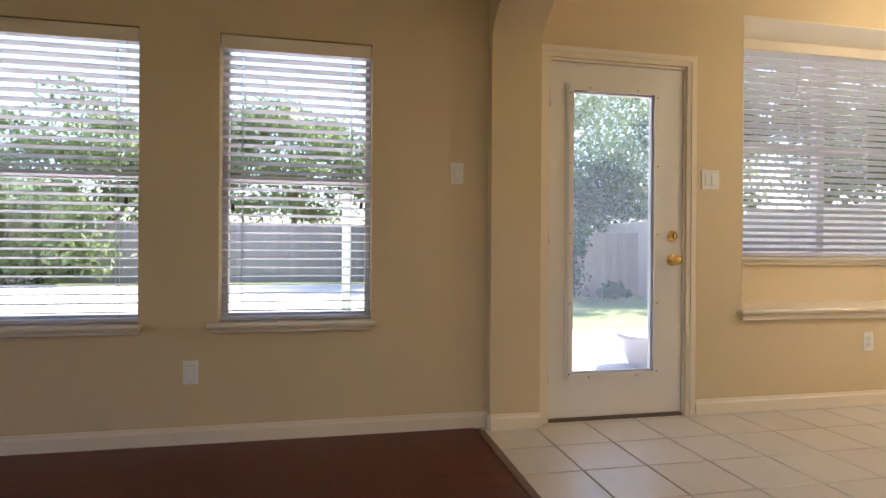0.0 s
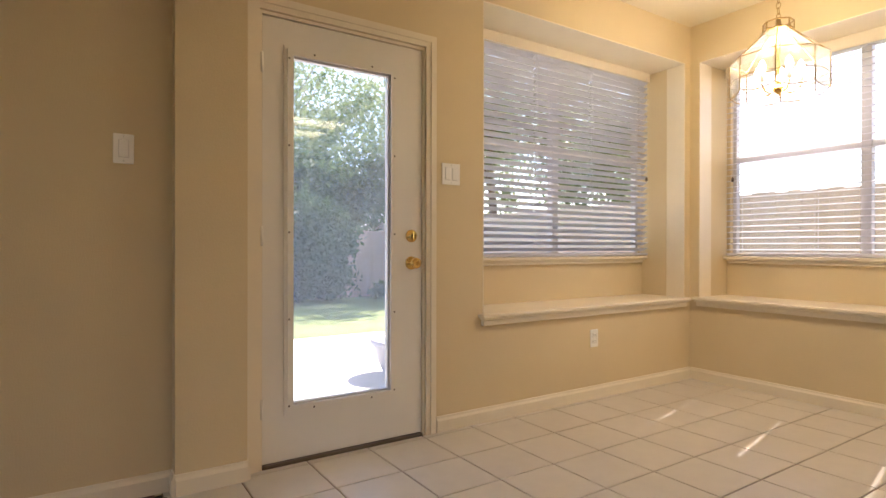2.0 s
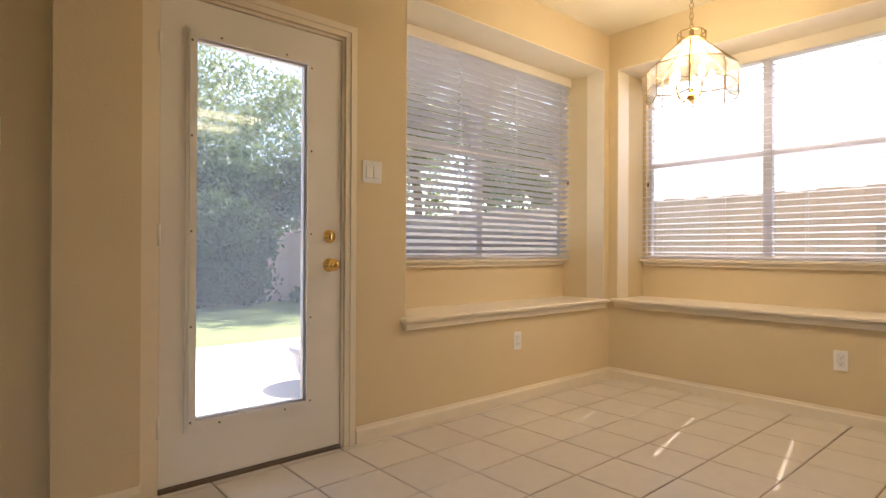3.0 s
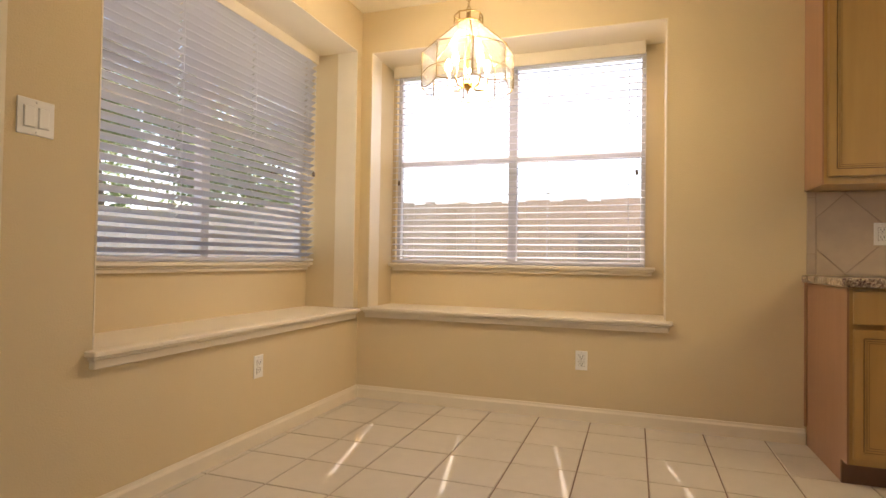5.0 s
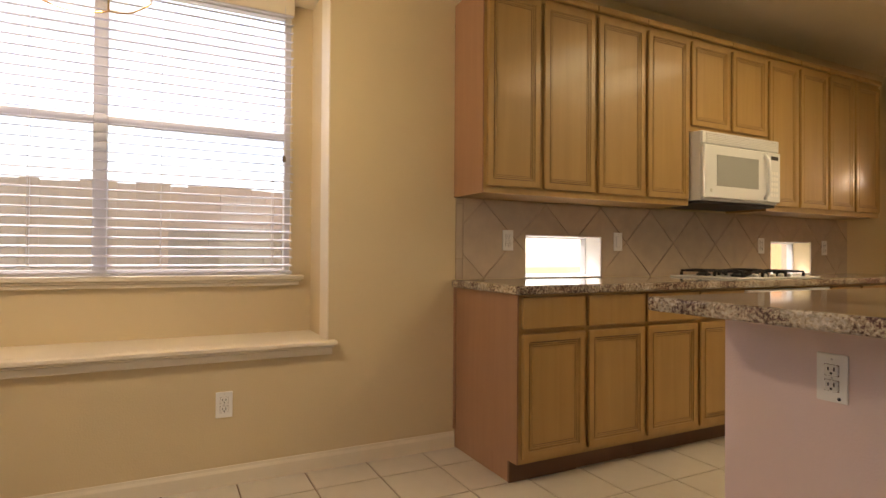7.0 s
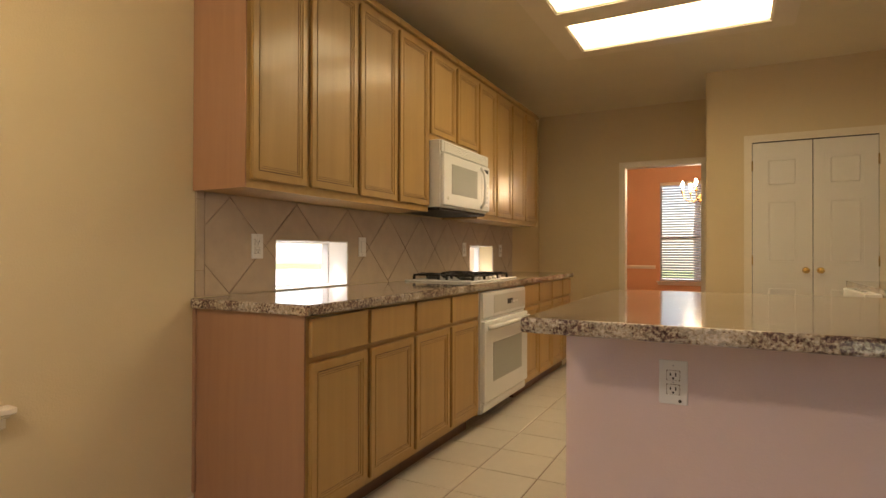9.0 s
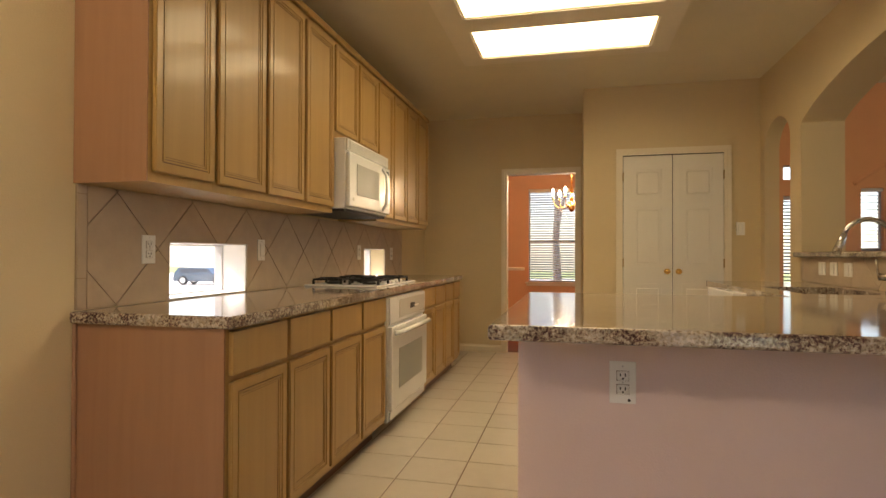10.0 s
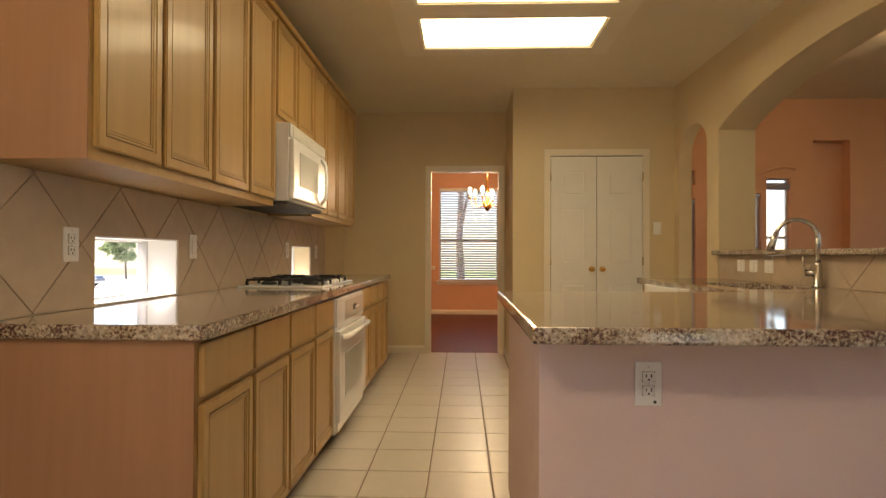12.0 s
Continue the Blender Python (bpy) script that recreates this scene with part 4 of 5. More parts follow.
cp = part("control_panel", cube(XB - 0.034, XB - 0.022, oy0 + 0.02, oy1 - 0.02, 0.69, 0.852, 0.004), M_APPL, ov)
part("display", cube(XB - 0.0365, XB - 0.034, oy0 + 0.04, oy1 - 0.2, 0.715, 0.83, 0.001), M_PANEL, cp, "shiny silver control display")
part("clock", cube(XB - 0.038, XB - 0.0365, oy0 + 0.30, oy1 - 0.44, 0.755, 0.79), M_DARK, cp)
for k in range(5):
    part("button", cube(XB - 0.038, XB - 0.0365, oy0 + 0.2 + k * 0.028, oy0 + 0.218 + k * 0.028, 0.76, 0.772), M_PLATE, cp)
od = part("door", cube(XB - 0.05, XB - 0.022, oy0 + 0.016, oy1 - 0.016, 0.165, 0.675, 0.006, 2), M_APPL, ov)
part("door_window", cube(XB - 0.0525, XB - 0.05, oy0 + 0.15, oy1 - 0.15, 0.28, 0.53, 0.001), M_APPLG, od, "grey tinted oven window")
part("handle", tube([(XB - 0.05, oy0 + 0.06, 0.635), (XB - 0.085, oy0 + 0.085, 0.64), (XB - 0.092, (oy0 + oy1) / 2, 0.642), (XB - 0.085, oy1 - 0.085, 0.64), (XB - 0.05, oy1 - 0.06, 0.635)], 0.016, 12), M_APPL, od, "white bow handle")
part("vent_strip", cube(XB - 0.036, XB - 0.022, oy0 + 0.03, oy1 - 0.03, 0.105, 0.155, 0.003), M_APPL, ov)

mw = thing("microwave", "white over-the-range microwave under the wall cabinets", "microwave")
my0, my1, mz0, mz1, mx = -1.838, -1.087, 1.395, 1.822, 4.085
part("body", cube(mx, XE - 0.002, my0, my1, mz0, mz1, 0.004), M_APPL, mw)
part("door", cube(mx - 0.03, mx, my0 + 0.15, my1 - 0.002, mz0 + 0.012, mz1 - 0.085, 0.010, 2), M_APPL, mw)
part("door_window", cube(mx - 0.0325, mx - 0.03, my0 + 0.24, my1 - 0.11, mz0 + 0.09, mz1 - 0.145, 0.001), M_APPLG, mw, "grey screened door window")
kp = part("keypad", cube(mx - 0.026, mx, my0 + 0.003, my0 + 0.146, mz0 + 0.012, mz1 - 0.085, 0.006), M_APPL, mw)
part("display", cube(mx - 0.0275, mx - 0.026, my0 + 0.03, my0 + 0.105, mz1 - 0.135, mz1 - 0.11), M_DARK, kp)
for r in range(5):
    for q in range(3):
        part("button", cube(mx - 0.0272, mx - 0.026, my0 + 0.032 + q * 0.027, my0 + 0.052 + q * 0.027, mz0 + 0.05 + r * 0.036, mz0 + 0.072 + r * 0.036), M_PLATE, kp)
part("handle", tube([(mx - 0.03, my0 + 0.175, mz0 + 0.03), (mx - 0.062, my0 + 0.178, mz0 + 0.07), (mx - 0.068, my0 + 0.178, (mz0 + mz1) / 2 - 0.03), (mx - 0.062, my0 + 0.178, mz1 - 0.15), (mx - 0.03, my0 + 0.175, mz1 - 0.11)], 0.011, 10), M_APPL, mw, "white bow handle")
vg = part("vent_grille", cube(mx - 0.014, mx, my0 + 0.002, my1 - 0.002, mz1 - 0.08, mz1 - 0.003, 0.004), M_APPL, mw)
for k in range(6):
    part("louvre", cube(mx - 0.020, mx - 0.012, my0 + 0.03, my1 - 0.03, mz1 - 0.072 + k * 0.0105, mz1 - 0.067 + k * 0.0105), M_PLATE, vg)
part("underside", cube(mx + 0.01, XE - 0.01, my0 + 0.01, my1 - 0.01, mz0 - 0.018, mz0 - 0.001, 0.003), M_DARK, mw, "dark grease filter underside")
part("badge", lathe([(0.011, 0), (0.011, -0.002)], 12, (mx - 0.030, my1 - 0.06, mz0 + 0.06), "x"), M_PANEL, mw)

ck = thing("cooktop", "white gas cooktop with black cast-iron grates on granite", "cooktop")
cy0, cy1, cx0, cx1 = -2.04, -1.20, 3.92, 4.41
part("deck", cube(cx0, cx1, cy0, cy1, ZC, ZC + 0.012, 0.005, 2), M_APPL, ck)
for ux, uy in ((4.04, -1.38), (4.29, -1.38), (4.04, -1.80), (4.29, -1.80), (4.165, -1.59)):
    b = part("burner", lathe([(0.045, 0), (0.045, 0.012), (0.03, 0.018), (0.03, 0.026), (0.005, 0.027)], 16, (ux, uy, ZC + 0.012)), M_BLACK, ck, "black burner cap")
    g = bmesh.new()
    h0, h1, r = ZC + 0.036, ZC + 0.048, 0.095
    for s in (-1, 1):
        bx(g, ux - r, ux + r, uy + s * r - 0.006, uy + s * r + 0.006, h0, h1)
        bx(g, ux + s * r - 0.006, ux + s * r + 0.006, uy - r, uy + r, h0 + 0.0005, h1 - 0.0005)
        bx(g, ux - 0.005 + s * 0.06, ux + 0.005 + s * 0.06, uy - r, uy + r, h0 + 0.001, h1 + 0.004)
        for q in (-1, 1):
            bx(g, ux + s * r - 0.007, ux + s * r + 0.007, uy + q * r - 0.007, uy + q * r + 0.007, ZC + 0.012, h0)
    bx(g, ux - r, ux + r, uy - 0.005, uy + 0.005, h0 + 0.001, h1 + 0.006)
    part("grate", g, M_BLACK, ck, "black cast-iron grate")
for k in range(5):
    part("control_knob", lathe([(0.018, 0), (0.016, 0.018), (0.004, 0.020)], 12, (3.955, -1.42 - k * 0.085, ZC + 0.012)), M_PLATE, ck)


# ---- outlets and switches ----
def wall_plate(axis, a, p, n, z, kind, w=0.072, h=0.117):
    """A cover plate on a wall; axis: along the wall; n: towards the room."""
    label = {"outlet": "white duplex outlet", "switch": "white rocker light switch", "double": "white double rocker switch plate", "jack": "white wall jack plate"}[kind]
    o = thing("outlet" if kind in ("outlet", "jack") else "light_switch", label + " on the wall", "outlet" if kind in ("outlet", "jack") else "light switch")
    o.matrix_world = pose(a, p, z, 0, 0, (180 if n < 0 else 0)) if axis == "x" else pose(p, a, z, 0, 0, (90 if n < 0 else -90))
    if kind == "double":
        w = 0.118
    part("cover_plate", cube(-w / 2, w / 2, 0, 0.006, -h / 2, h / 2, 0.0025, 2), M_PLATE, o)
    if kind == "outlet":
        for s in (-1, 1):
            part("socket_seam", cube(-0.0179, 0.0179, 0.0055, 0.0066, s * 0.02 - 0.0149, s * 0.02 + 0.0149), M_GROOVE, o)
            f = part("socket", cube(-0.017, 0.017, 0.006, 0.009, s * 0.02 - 0.014, s * 0.02 + 0.014, 0.003), M_PLATE, o)
            for u, hh in ((-0.007, 0.005), (0.007, 0.004)):
                part("slot", cube(u - 0.0018, u + 0.0018, 0.0086, 0.0094, s * 0.02 + 0.001 - hh + 0.002, s * 0.02 + 0.003 + hh), M_DARK, f)
            part("slot", lathe([(0.0032, 0), (0.0032, 0.0004)], 8, (0, 0.0091, s * 0.02 - 0.008), "y"), M_DARK, f)
    else:
        for u in ((-0.023, 0.023) if kind == "double" else (0,)):
            part("rocker", cube(u - 0.0165, u + 0.0165, 0.006, 0.0105, -0.033, 0.033, 0.002), M_PLATE, o)
            part("rocker_seam", cube(u - 0.018, u + 0.018, 0.0055, 0.0064, -0.0345, 0.0345), M_ALU, o)
    for s in (-1, 1):
        part("screw", lathe([(0.0028, 0), (0.0022, 0.0012)], 8, (0, 0.006, s * (0.0 if kind == "outlet" and s < 0 else 0.048)), "y"), M_ALU, o)
    return o


wall_plate("x", -0.666, YN, -1, 0.355, "jack")
wall_plate("x", 0.68, YN, -1, 1.386, "switch")
wall_plate("x", 2.238, YN, -1, 1.402, "double")
wall_plate("x", 3.39, YN, -1, 0.40, "outlet")
wall_plate("y", 1.576, XE, -1, 0.365, "outlet")
for a, z in ((0.06, 1.135), (-0.783, 1.14), (-2.238, 1.133), (-3.06, 1.125)):
    wall_plate("y", a, XE - 0.010, -1, z, "outlet" if a > -0.1 or a < -2 else "switch")
isl = wall_plate("x", 2.611, 0.27, 1, 0.74, "outlet", 0.076, 0.125)
part("night_light_sensor", lathe([(0.005, 0), (0.004, 0.002)], 10, (-0.018, 0.0055, -0.052), "y"), M_DARK, isl, "small dark light sensor")
for a in (-2.17, -2.00, -1.81):
    wall_plate("y", a, DX1, 1, 1.035, "switch", 0.10, 0.085)
wall_plate("x", 1.30, YP, 1, 1.36, "switch")


# ---- ceiling light box ----
lb = thing("ceiling_light", "large fluorescent ceiling light box with two white diffusers", "ceiling light")
panes = ((2.235, 3.42, -2.065, -1.56), (2.235, 3.42, -1.36, -0.85))
fr = panel_wall("x", 2.575, CEIL, LX0, LX1, LY0, LY1, [(a, b, c, d) for a, b, c, d in panes])
for v in fr.verts:
    v.co = (v.co.x, v.co.z, v.co.y)
bmesh.ops.recalc_face_normals(fr, faces=fr.faces[:])
part("frame", fr, M_TRIM, lb, "cream painted box frame")
for a, b, c, d in panes:
    part("diffuser", cube(a, b, c, d, 2.60, 2.61), M_LIGHT, lb, "glowing acrylic diffuser")
    bm = bmesh.new()
    for q in ((a, b, c, c + 0.012), (a, b, d - 0.012, d), (a, a + 0.012, c, d), (b - 0.012, b, c, d)):
        bx(bm, *q, 2.582, 2.598)
    part("lip", bm, M_TRIM, lb)


# ---- pendant ----
def pendant(x, y, zb, zt):
    p = thing("pendant_lamp", "brass-framed glass panel pendant lamp with scalloped skirt, lit", "pendant lamp", (0, 0, 0))
    n, r0, r1, rs = 8, 0.062, 0.232, 0.222
    z_top, z_sh, z_sk = zt, zt - 0.15, zt - 0.325
    gp = glass("pendant_glass", (0.97, 0.96, 0.90), 0.15)
    nn, ll = gp.node_tree.nodes, gp.node_tree.links
    tl, mx = nn.new("ShaderNodeBsdfTranslucent"), nn.new("ShaderNodeMixShader")
    tl.inputs[0].default_value = (1.0, 0.98, 0.93, 1)
    mx.inputs[0].default_value = 0.035
    src = nn["Material Output"].inputs[0].links[0].from_socket
    ll.new(src, mx.inputs[1])
    ll.new(tl.outputs[0], mx.inputs[2])
    ll.new(mx.outputs[0], nn["Material Output"].inputs[0])
    P = lambda r, k, z: Vector((x + r * math.cos(2 * math.pi * (k + 0.5) / n), y + r * math.sin(2 * math.pi * (k + 0.5) / n), z))
    for k in range(n):
        a, b, c, d = P(r0, k, z_top), P(r0, k + 1, z_top), P(r1, k + 1, z_sh), P(r1, k, z_sh)
        bm = bmesh.new()
        bm.faces.new([bm.verts.new(v) for v in (a, b, c, d)])
        bmesh.ops.solidify(bm, geom=bm.faces[:], thickness=0.003)
        part("glass_panel", bm, gp, p, "cream glass panel")
        bm = bmesh.new()
        top, low = [], []
        for j in range(9):
            u = j / 8
            t0 = d.lerp(c, u)
            t1 = P(rs + 0.012, k, 0).lerp(P(rs + 0.012, k + 1, 0), u)
            top.append(bm.verts.new((t0.x, t0.y, z_sh)))
            low.append(bm.verts.new((t1.x, t1.y, z_sk - 0.018 * math.sin(math.pi * u))))
        for j in range(8):
            bm.faces.new((top[j], top[j + 1], low[j + 1], low[j])).smooth = True
        lowpts = [v.co.copy() for v in low]
        bmesh.ops.solidify(bm, geom=bm.faces[:], thickness=0.003)
        part("skirt_panel", bm, gp, p, "cream scalloped glass skirt panel")
        part("came", tube([a, d, P(rs + 0.012, k, z_sk)], 0.0035, 6), M_ANTIQ, p, "antique brass came")
        part("came", tube([d, c], 0.0035, 6), M_ANTIQ, p)
        part("came", tube(lowpts, 0.003, 6), M_ANTIQ, p)
        part("came", tube([v + Vector((0, 0, 0.062 + 0.03 * math.sin(math.pi * j / 8))) for j, v in enumerate(lowpts)], 0.0025, 6), M_ANTIQ, p)
    for z in (z_top + 0.002, z_top + 0.045):
        part("gallery_ring", tube([P(r0 + 0.01, k, z) for k in range(n + 1)], 0.004, 6), M_ANTIQ, p)
    for k in range(n):
        part("gallery_bar", tube([P(r0 + 0.01, k, z_top), P(r0 + 0.01, k, z_top + 0.045)], 0.0035, 6), M_ANTIQ, p)
    part("cap", lathe([(0.05, 0), (0.045, 0.012), (0.015, 0.03), (0.012, 0.06)], 16, (x, y, z_top)), M_ANTIQ, p)
    part("stem", lathe([(0.012, zb + 0.05 - z_top), (0.02, zb + 0.07 - z_top), (0.012, zb + 0.1 - z_top), (0.01, 0)], 12, (x, y, z_top)), M_BRASS, p)
    part("finial", lathe([(0.004, -0.03), (0.022, -0.012), (0.03, 0.0), (0.022, 0.012), (0.008, 0.03)], 14, (x, y, zb + 0.055)), M_BRASS, p)
    for k in range(5):
        a = 2 * math.pi * k / 5 + 0.3
        c, s = math.cos(a), math.sin(a)
        arm = [(x + r * c, y + r * s, z) for r, z in ((0.015, zb + 0.06), (0.05, zb + 0.03), (0.085, zb + 0.035), (0.105, zb + 0.07), (0.105, zb + 0.085))]
        part("arm", tube(arm, 0.005, 8), M_BRASS, p, "curved brass arm")
        part("candle_sleeve", lathe([(0.011, 0), (0.011, 0.045)], 10, (x + 0.105 * c, y + 0.105 * s, zb + 0.085)), M_PLATE, p)
        part("bulb", lathe([(0.006, 0), (0.016, 0.02), (0.017, 0.035), (0.010, 0.058), (0.002, 0.07)], 12, (x + 0.105 * c, y + 0.105 * s, zb + 0.13)), M_BULB, p, "lit candle bulb")
    z = z_top + 0.06
    k = 0
    while z < CEIL - 0.03:
        ring = [(x + 0.011 * math.cos(t) * (1 if k % 2 else 0), y + 0.011 * math.cos(t) * (0 if k % 2 else 1), z + 0.017 + 0.019 * math.sin(t)) for t in [2 * math.pi * i / 10 for i in range(11)]]
        part("chain_link", tube(ring, 0.0022, 5), M_ANTIQ, p)
        z += 0.03
        k += 1
    part("canopy", lathe([(0.012, -0.03), (0.05, -0.015), (0.062, -0.001)], 18, (x, y, CEIL)), M_ANTIQ, p)
    ld = bpy.data.lights.new("pendant_light", "POINT")
    ld.energy, ld.color, ld.shadow_soft_size = PENDANT_W, (1.0, 0.87, 0.66), 0.09
    lo = new("pendant_light", ld)
    lo.location = (x, y, zb + 0.15)


pendant(3.67, 2.085, 1.80, 2.165)


# ---- added fill lamp, family room ----
# Assumed lamp hidden above the arch, added to brighten the far peach wall.
fill_lamp = thing("added_fill_lamp", "unseen ceiling lamp added to fill the family room with warm light", "ceiling lamp")
part("base_plate", lathe([(0.17, 0), (0.17, -0.02), (0.15, -0.03)], 24, (-0.6, -3.4, FAMC)), M_ANTIQ, fill_lamp)
part("dome", lathe([(0.15, -0.03), (0.14, -0.07), (0.10, -0.105), (0.02, -0.12)], 24, (-0.6, -3.4, FAMC)), emit("fill_lamp_glow", (1.0, 0.74, 0.42), 28.0), fill_lamp)


# ---- dining chandelier ----
def chandelier(x, y, zb):
    p = thing("chandelier", "polished brass chandelier with candle bulbs, lit", "chandelier")
    part("column", lathe([(0.004, 0), (0.03, 0.02), (0.055, 0.06), (0.05, 0.10), (0.018, 0.14), (0.03, 0.19), (0.016, 0.24), (0.028, 0.32), (0.012, 0.38), (0.02, 0.44), (0.006, 0.50)], 16, (x, y, zb)), M_BRASS, p)
    for k in range(6):
        a = 2 * math.pi * k / 6 + 0.2
        c, s = math.cos(a), math.sin(a)
        pts = [(x + r * c, y + r * s, zb + z) for r, z in ((0.03, 0.16), (0.10, 0.07), (0.18, 0.06), (0.24, 0.11), (0.26, 0.18))]
        part("arm", tube(pts, 0.007, 8), M_BRASS, p)
        part("candle_cup", lathe([(0.008, 0), (0.03, 0.012), (0.012, 0.02), (0.012, 0.07)], 10, (x + 0.26 * c, y + 0.26 * s, zb + 0.18)), M_BRASS, p)
        part("bulb", lathe([(0.008, 0), (0.02, 0.03), (0.018, 0.055), (0.003, 0.09)], 10, (x + 0.26 * c, y + 0.26 * s, zb + 0.25)), M_BULB, p, "lit flame bulb")
    part("chain", tube([(x, y, zb + 0.49), (x, y, CEIL)], 0.006, 6), M_BRASS, p)
    ld = bpy.data.lights.new("chandelier_light", "POINT")
    ld.energy, ld.color, ld.shadow_soft_size = CHANDELIER_W, (1.0, 0.74, 0.4), 0.25
    new("chandelier_light", ld).location = (x, y, zb + 0.33)


chandelier(2.78, -6.1, 1.73)


# ---- outdoors ----
def strip(x0, x1, rows, depth=0.25):
    """A slab whose top follows (y, z) rows."""
    bm = bmesh.new()
    rings = [[bm.verts.new(p) for p in ((x0, y, z), (x1, y, z), (x1, y, z - depth), (x0, y, z - depth))] for y, z in rows]
    for a, b in zip(rings, rings[1:]):
        for k in range(4):
            bm.faces.new((a[k], a[(k + 1) % 4], b[(k + 1) % 4], b[k]))
    bm.faces.new(rings[0])
    bm.faces.new(rings[-1][::-1])
    bmesh.ops.recalc_face_normals(bm, faces=bm.faces[:])
    return bm


STREET = -1.42                  # the street lies below the house
structure("ground", strip(-90, 90, [(90, -0.16), (-16, -0.16), (-34, STREET - 0.03), (-90, STREET - 0.03)]), M_GRASS, "sunlit lawn falling towards the street", "ground")
structure("street", strip(-14, 60, [(-16.2, -0.145), (-34, STREET), (-60, STREET)], 0.1), M_CONC, "pale concrete drive and street", "road")
structure("patio", cube(-5, 3.9, YN + 0.16, 7.2, -0.2, -0.12), M_CONC, "pale concrete patio slab", "patio")
# Added slab; its paleness stands in for overexposed ground outside the dining room.
structure("bright_front_slab", cube(-12, 5.2, -16.2, -10.2, -0.2, -0.14), M_CONC, "added pale slab that stands in for blown-out ground", "road")
structure("driveway", cube(XE + 2.2, 40, -16.2, -2.0, -0.2, -0.13), M_CONC, "pale concrete driveway", "road")
# Glare on the far yard is put into this pale slab.
structure("bright_yard_slab", cube(-30, 2.5, 9.5, 17.5, -0.2, -0.15), M_CONC, "pale slab that stands in for overexposed yard ground", "ground")


def fence(axis, a0, a1, p, h, material, label, name="wood_fence"):
    f = thing(name, label, "fence")
    rng = random.Random(int(a0 * 7 + p))
    w = 0.14
    n = int((a1 - a0) / w)
    meshes = []
    for k in range(4):
        hh = h + rng.uniform(-0.03, 0.02)
        bm = cube(0, w - 0.001, -0.01, 0.01, 0, hh, 0.003) if axis == "x" else cube(-0.01, 0.01, 0, w - 0.001, 0, hh, 0.003)
        meshes.append(mesh_of("board", bm, material))
    for k in range(n):
        o = new("board", rng.choice(meshes))
        o.parent = f
        u, v = a0 + k * w, p + rng.uniform(-0.004, 0.004)
        o.location = (u, v, -0.16) if axis == "x" else (v, u, -0.16)
    for z in (0.2, h - 0.4):
        part("rail", cube(a0, a1, p + 0.012, p + 0.05, z, z + 0.09) if axis == "x" else cube(p + 0.012, p + 0.05, a0, a1, z, z + 0.09), material, f)
    return f


fence("y", -0.6, 14.5, 7.4, 1.83, M_FENCE, "cedar board fence beside the house, coloured pale as if sunlit")
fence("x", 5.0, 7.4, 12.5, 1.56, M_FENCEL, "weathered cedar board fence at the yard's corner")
fence("x", -16, 4.2, 19.0, 1.85, M_FENCEG, "board fence at the end of the yard, greyed to stand in for shade")
# Stands in for a shaded stretch of fence; its shade is in the grey.
fence("y", -0.3, 1.80, 6.5, 1.42, M_GATE, "gate boards greyed to stand in for shade", "side_gate")


def leaf_mass(name, label, centre, size, count, material, leaf=0.12, trunk=0.0, seed=1, lo=0.0, foot=-0.16):
    """A plant: tapered trunk with limbs and a crown of many leaves in clumps."""
    p = thing(name, label, "tree" if trunk else "bush")
    rng = random.Random(seed)
    cx, cy, cz = centre
    sx, sy, sz = size
    tips = []
    if trunk:
        base = Vector((cx, cy, foot))
        top = Vector((cx + rng.uniform(-0.3, 0.3), cy, cz - sz * 0.2))
        part("trunk", tube([base, base.lerp(top, 0.4) + Vector((0.08, 0, 0)), top], trunk, 10, 0.45), M_BARK, p)
        for k in range(7):
            a = rng.uniform(0, 6.28)
            s = base.lerp(top, rng.uniform(0.45, 1))
            e = Vector((cx + sx * 0.6 * math.cos(a), cy + sy * 0.6 * math.sin(a), cz + sz * rng.uniform(-0.2, 0.6)))
            part("limb", tube([s, s.lerp(e, 0.5) + Vector((0, 0, 0.15)), e], trunk * 0.35, 6, 0.25), M_BARK, p)
    clumps = []
    for k in range(max(14, count // 260)):
        while True:
            v = Vector((rng.uniform(-1, 1), rng.uniform(-1, 1), rng.uniform(-1, 1)))
            if 0.15 < v.length < 1:
                break
        clumps.append((Vector((cx + v.x * sx, cy + v.y * sy, max(lo, cz + v.z * sz))), rng.uniform(0.16, 0.34)))
    verts, faces = [], []
    for k in range(count):
        c, r = rng.choice(clumps)
        d = Vector((rng.gauss(0, 1), rng.gauss(0, 1), rng.gauss(0, 0.8)))
        q = c + Vector((d.x * sx, d.y * sy, d.z * sz)) * r * 0.55
        if q.z < -0.12:
            q.z = rng.uniform(-0.1, 0.5)
        l = leaf * rng.uniform(0.6, 1.3)
        u = Vector((rng.uniform(-1, 1), rng.uniform(-1, 1), rng.uniform(-1, 1))).normalized()
        w = u.cross(Vector((rng.uniform(-1, 1), rng.uniform(-1, 1), rng.uniform(-1, 1)))).normalized()
        i = len(verts)
        verts += [q - u * l, q + w * l * 0.42, q + u * l, q - w * l * 0.42]
        faces.append((i, i + 1, i + 2, i + 3))
    me = bpy.data.meshes.new("crown")
    me.from_pydata([tuple(v) for v in verts], [], faces)
    me.materials.append(material)
    o = new("crown", me)
    o.parent = p
    tagged(o, kind="stuff")
    return p


leaf_mass("bush", "dense dark green shrub in front of the fence", (4.3, 11.9, 0.9), (1.2, 0.7, 1.2), 24000, M_LEAF2, 0.07, 0, 3)
leaf_mass("bush", "tall leafy hedge behind the fence", (5.6, 14.2, 2.3), (3.2, 0.9, 1.3), 22000, M_LEAF2, 0.08, 0, 13)
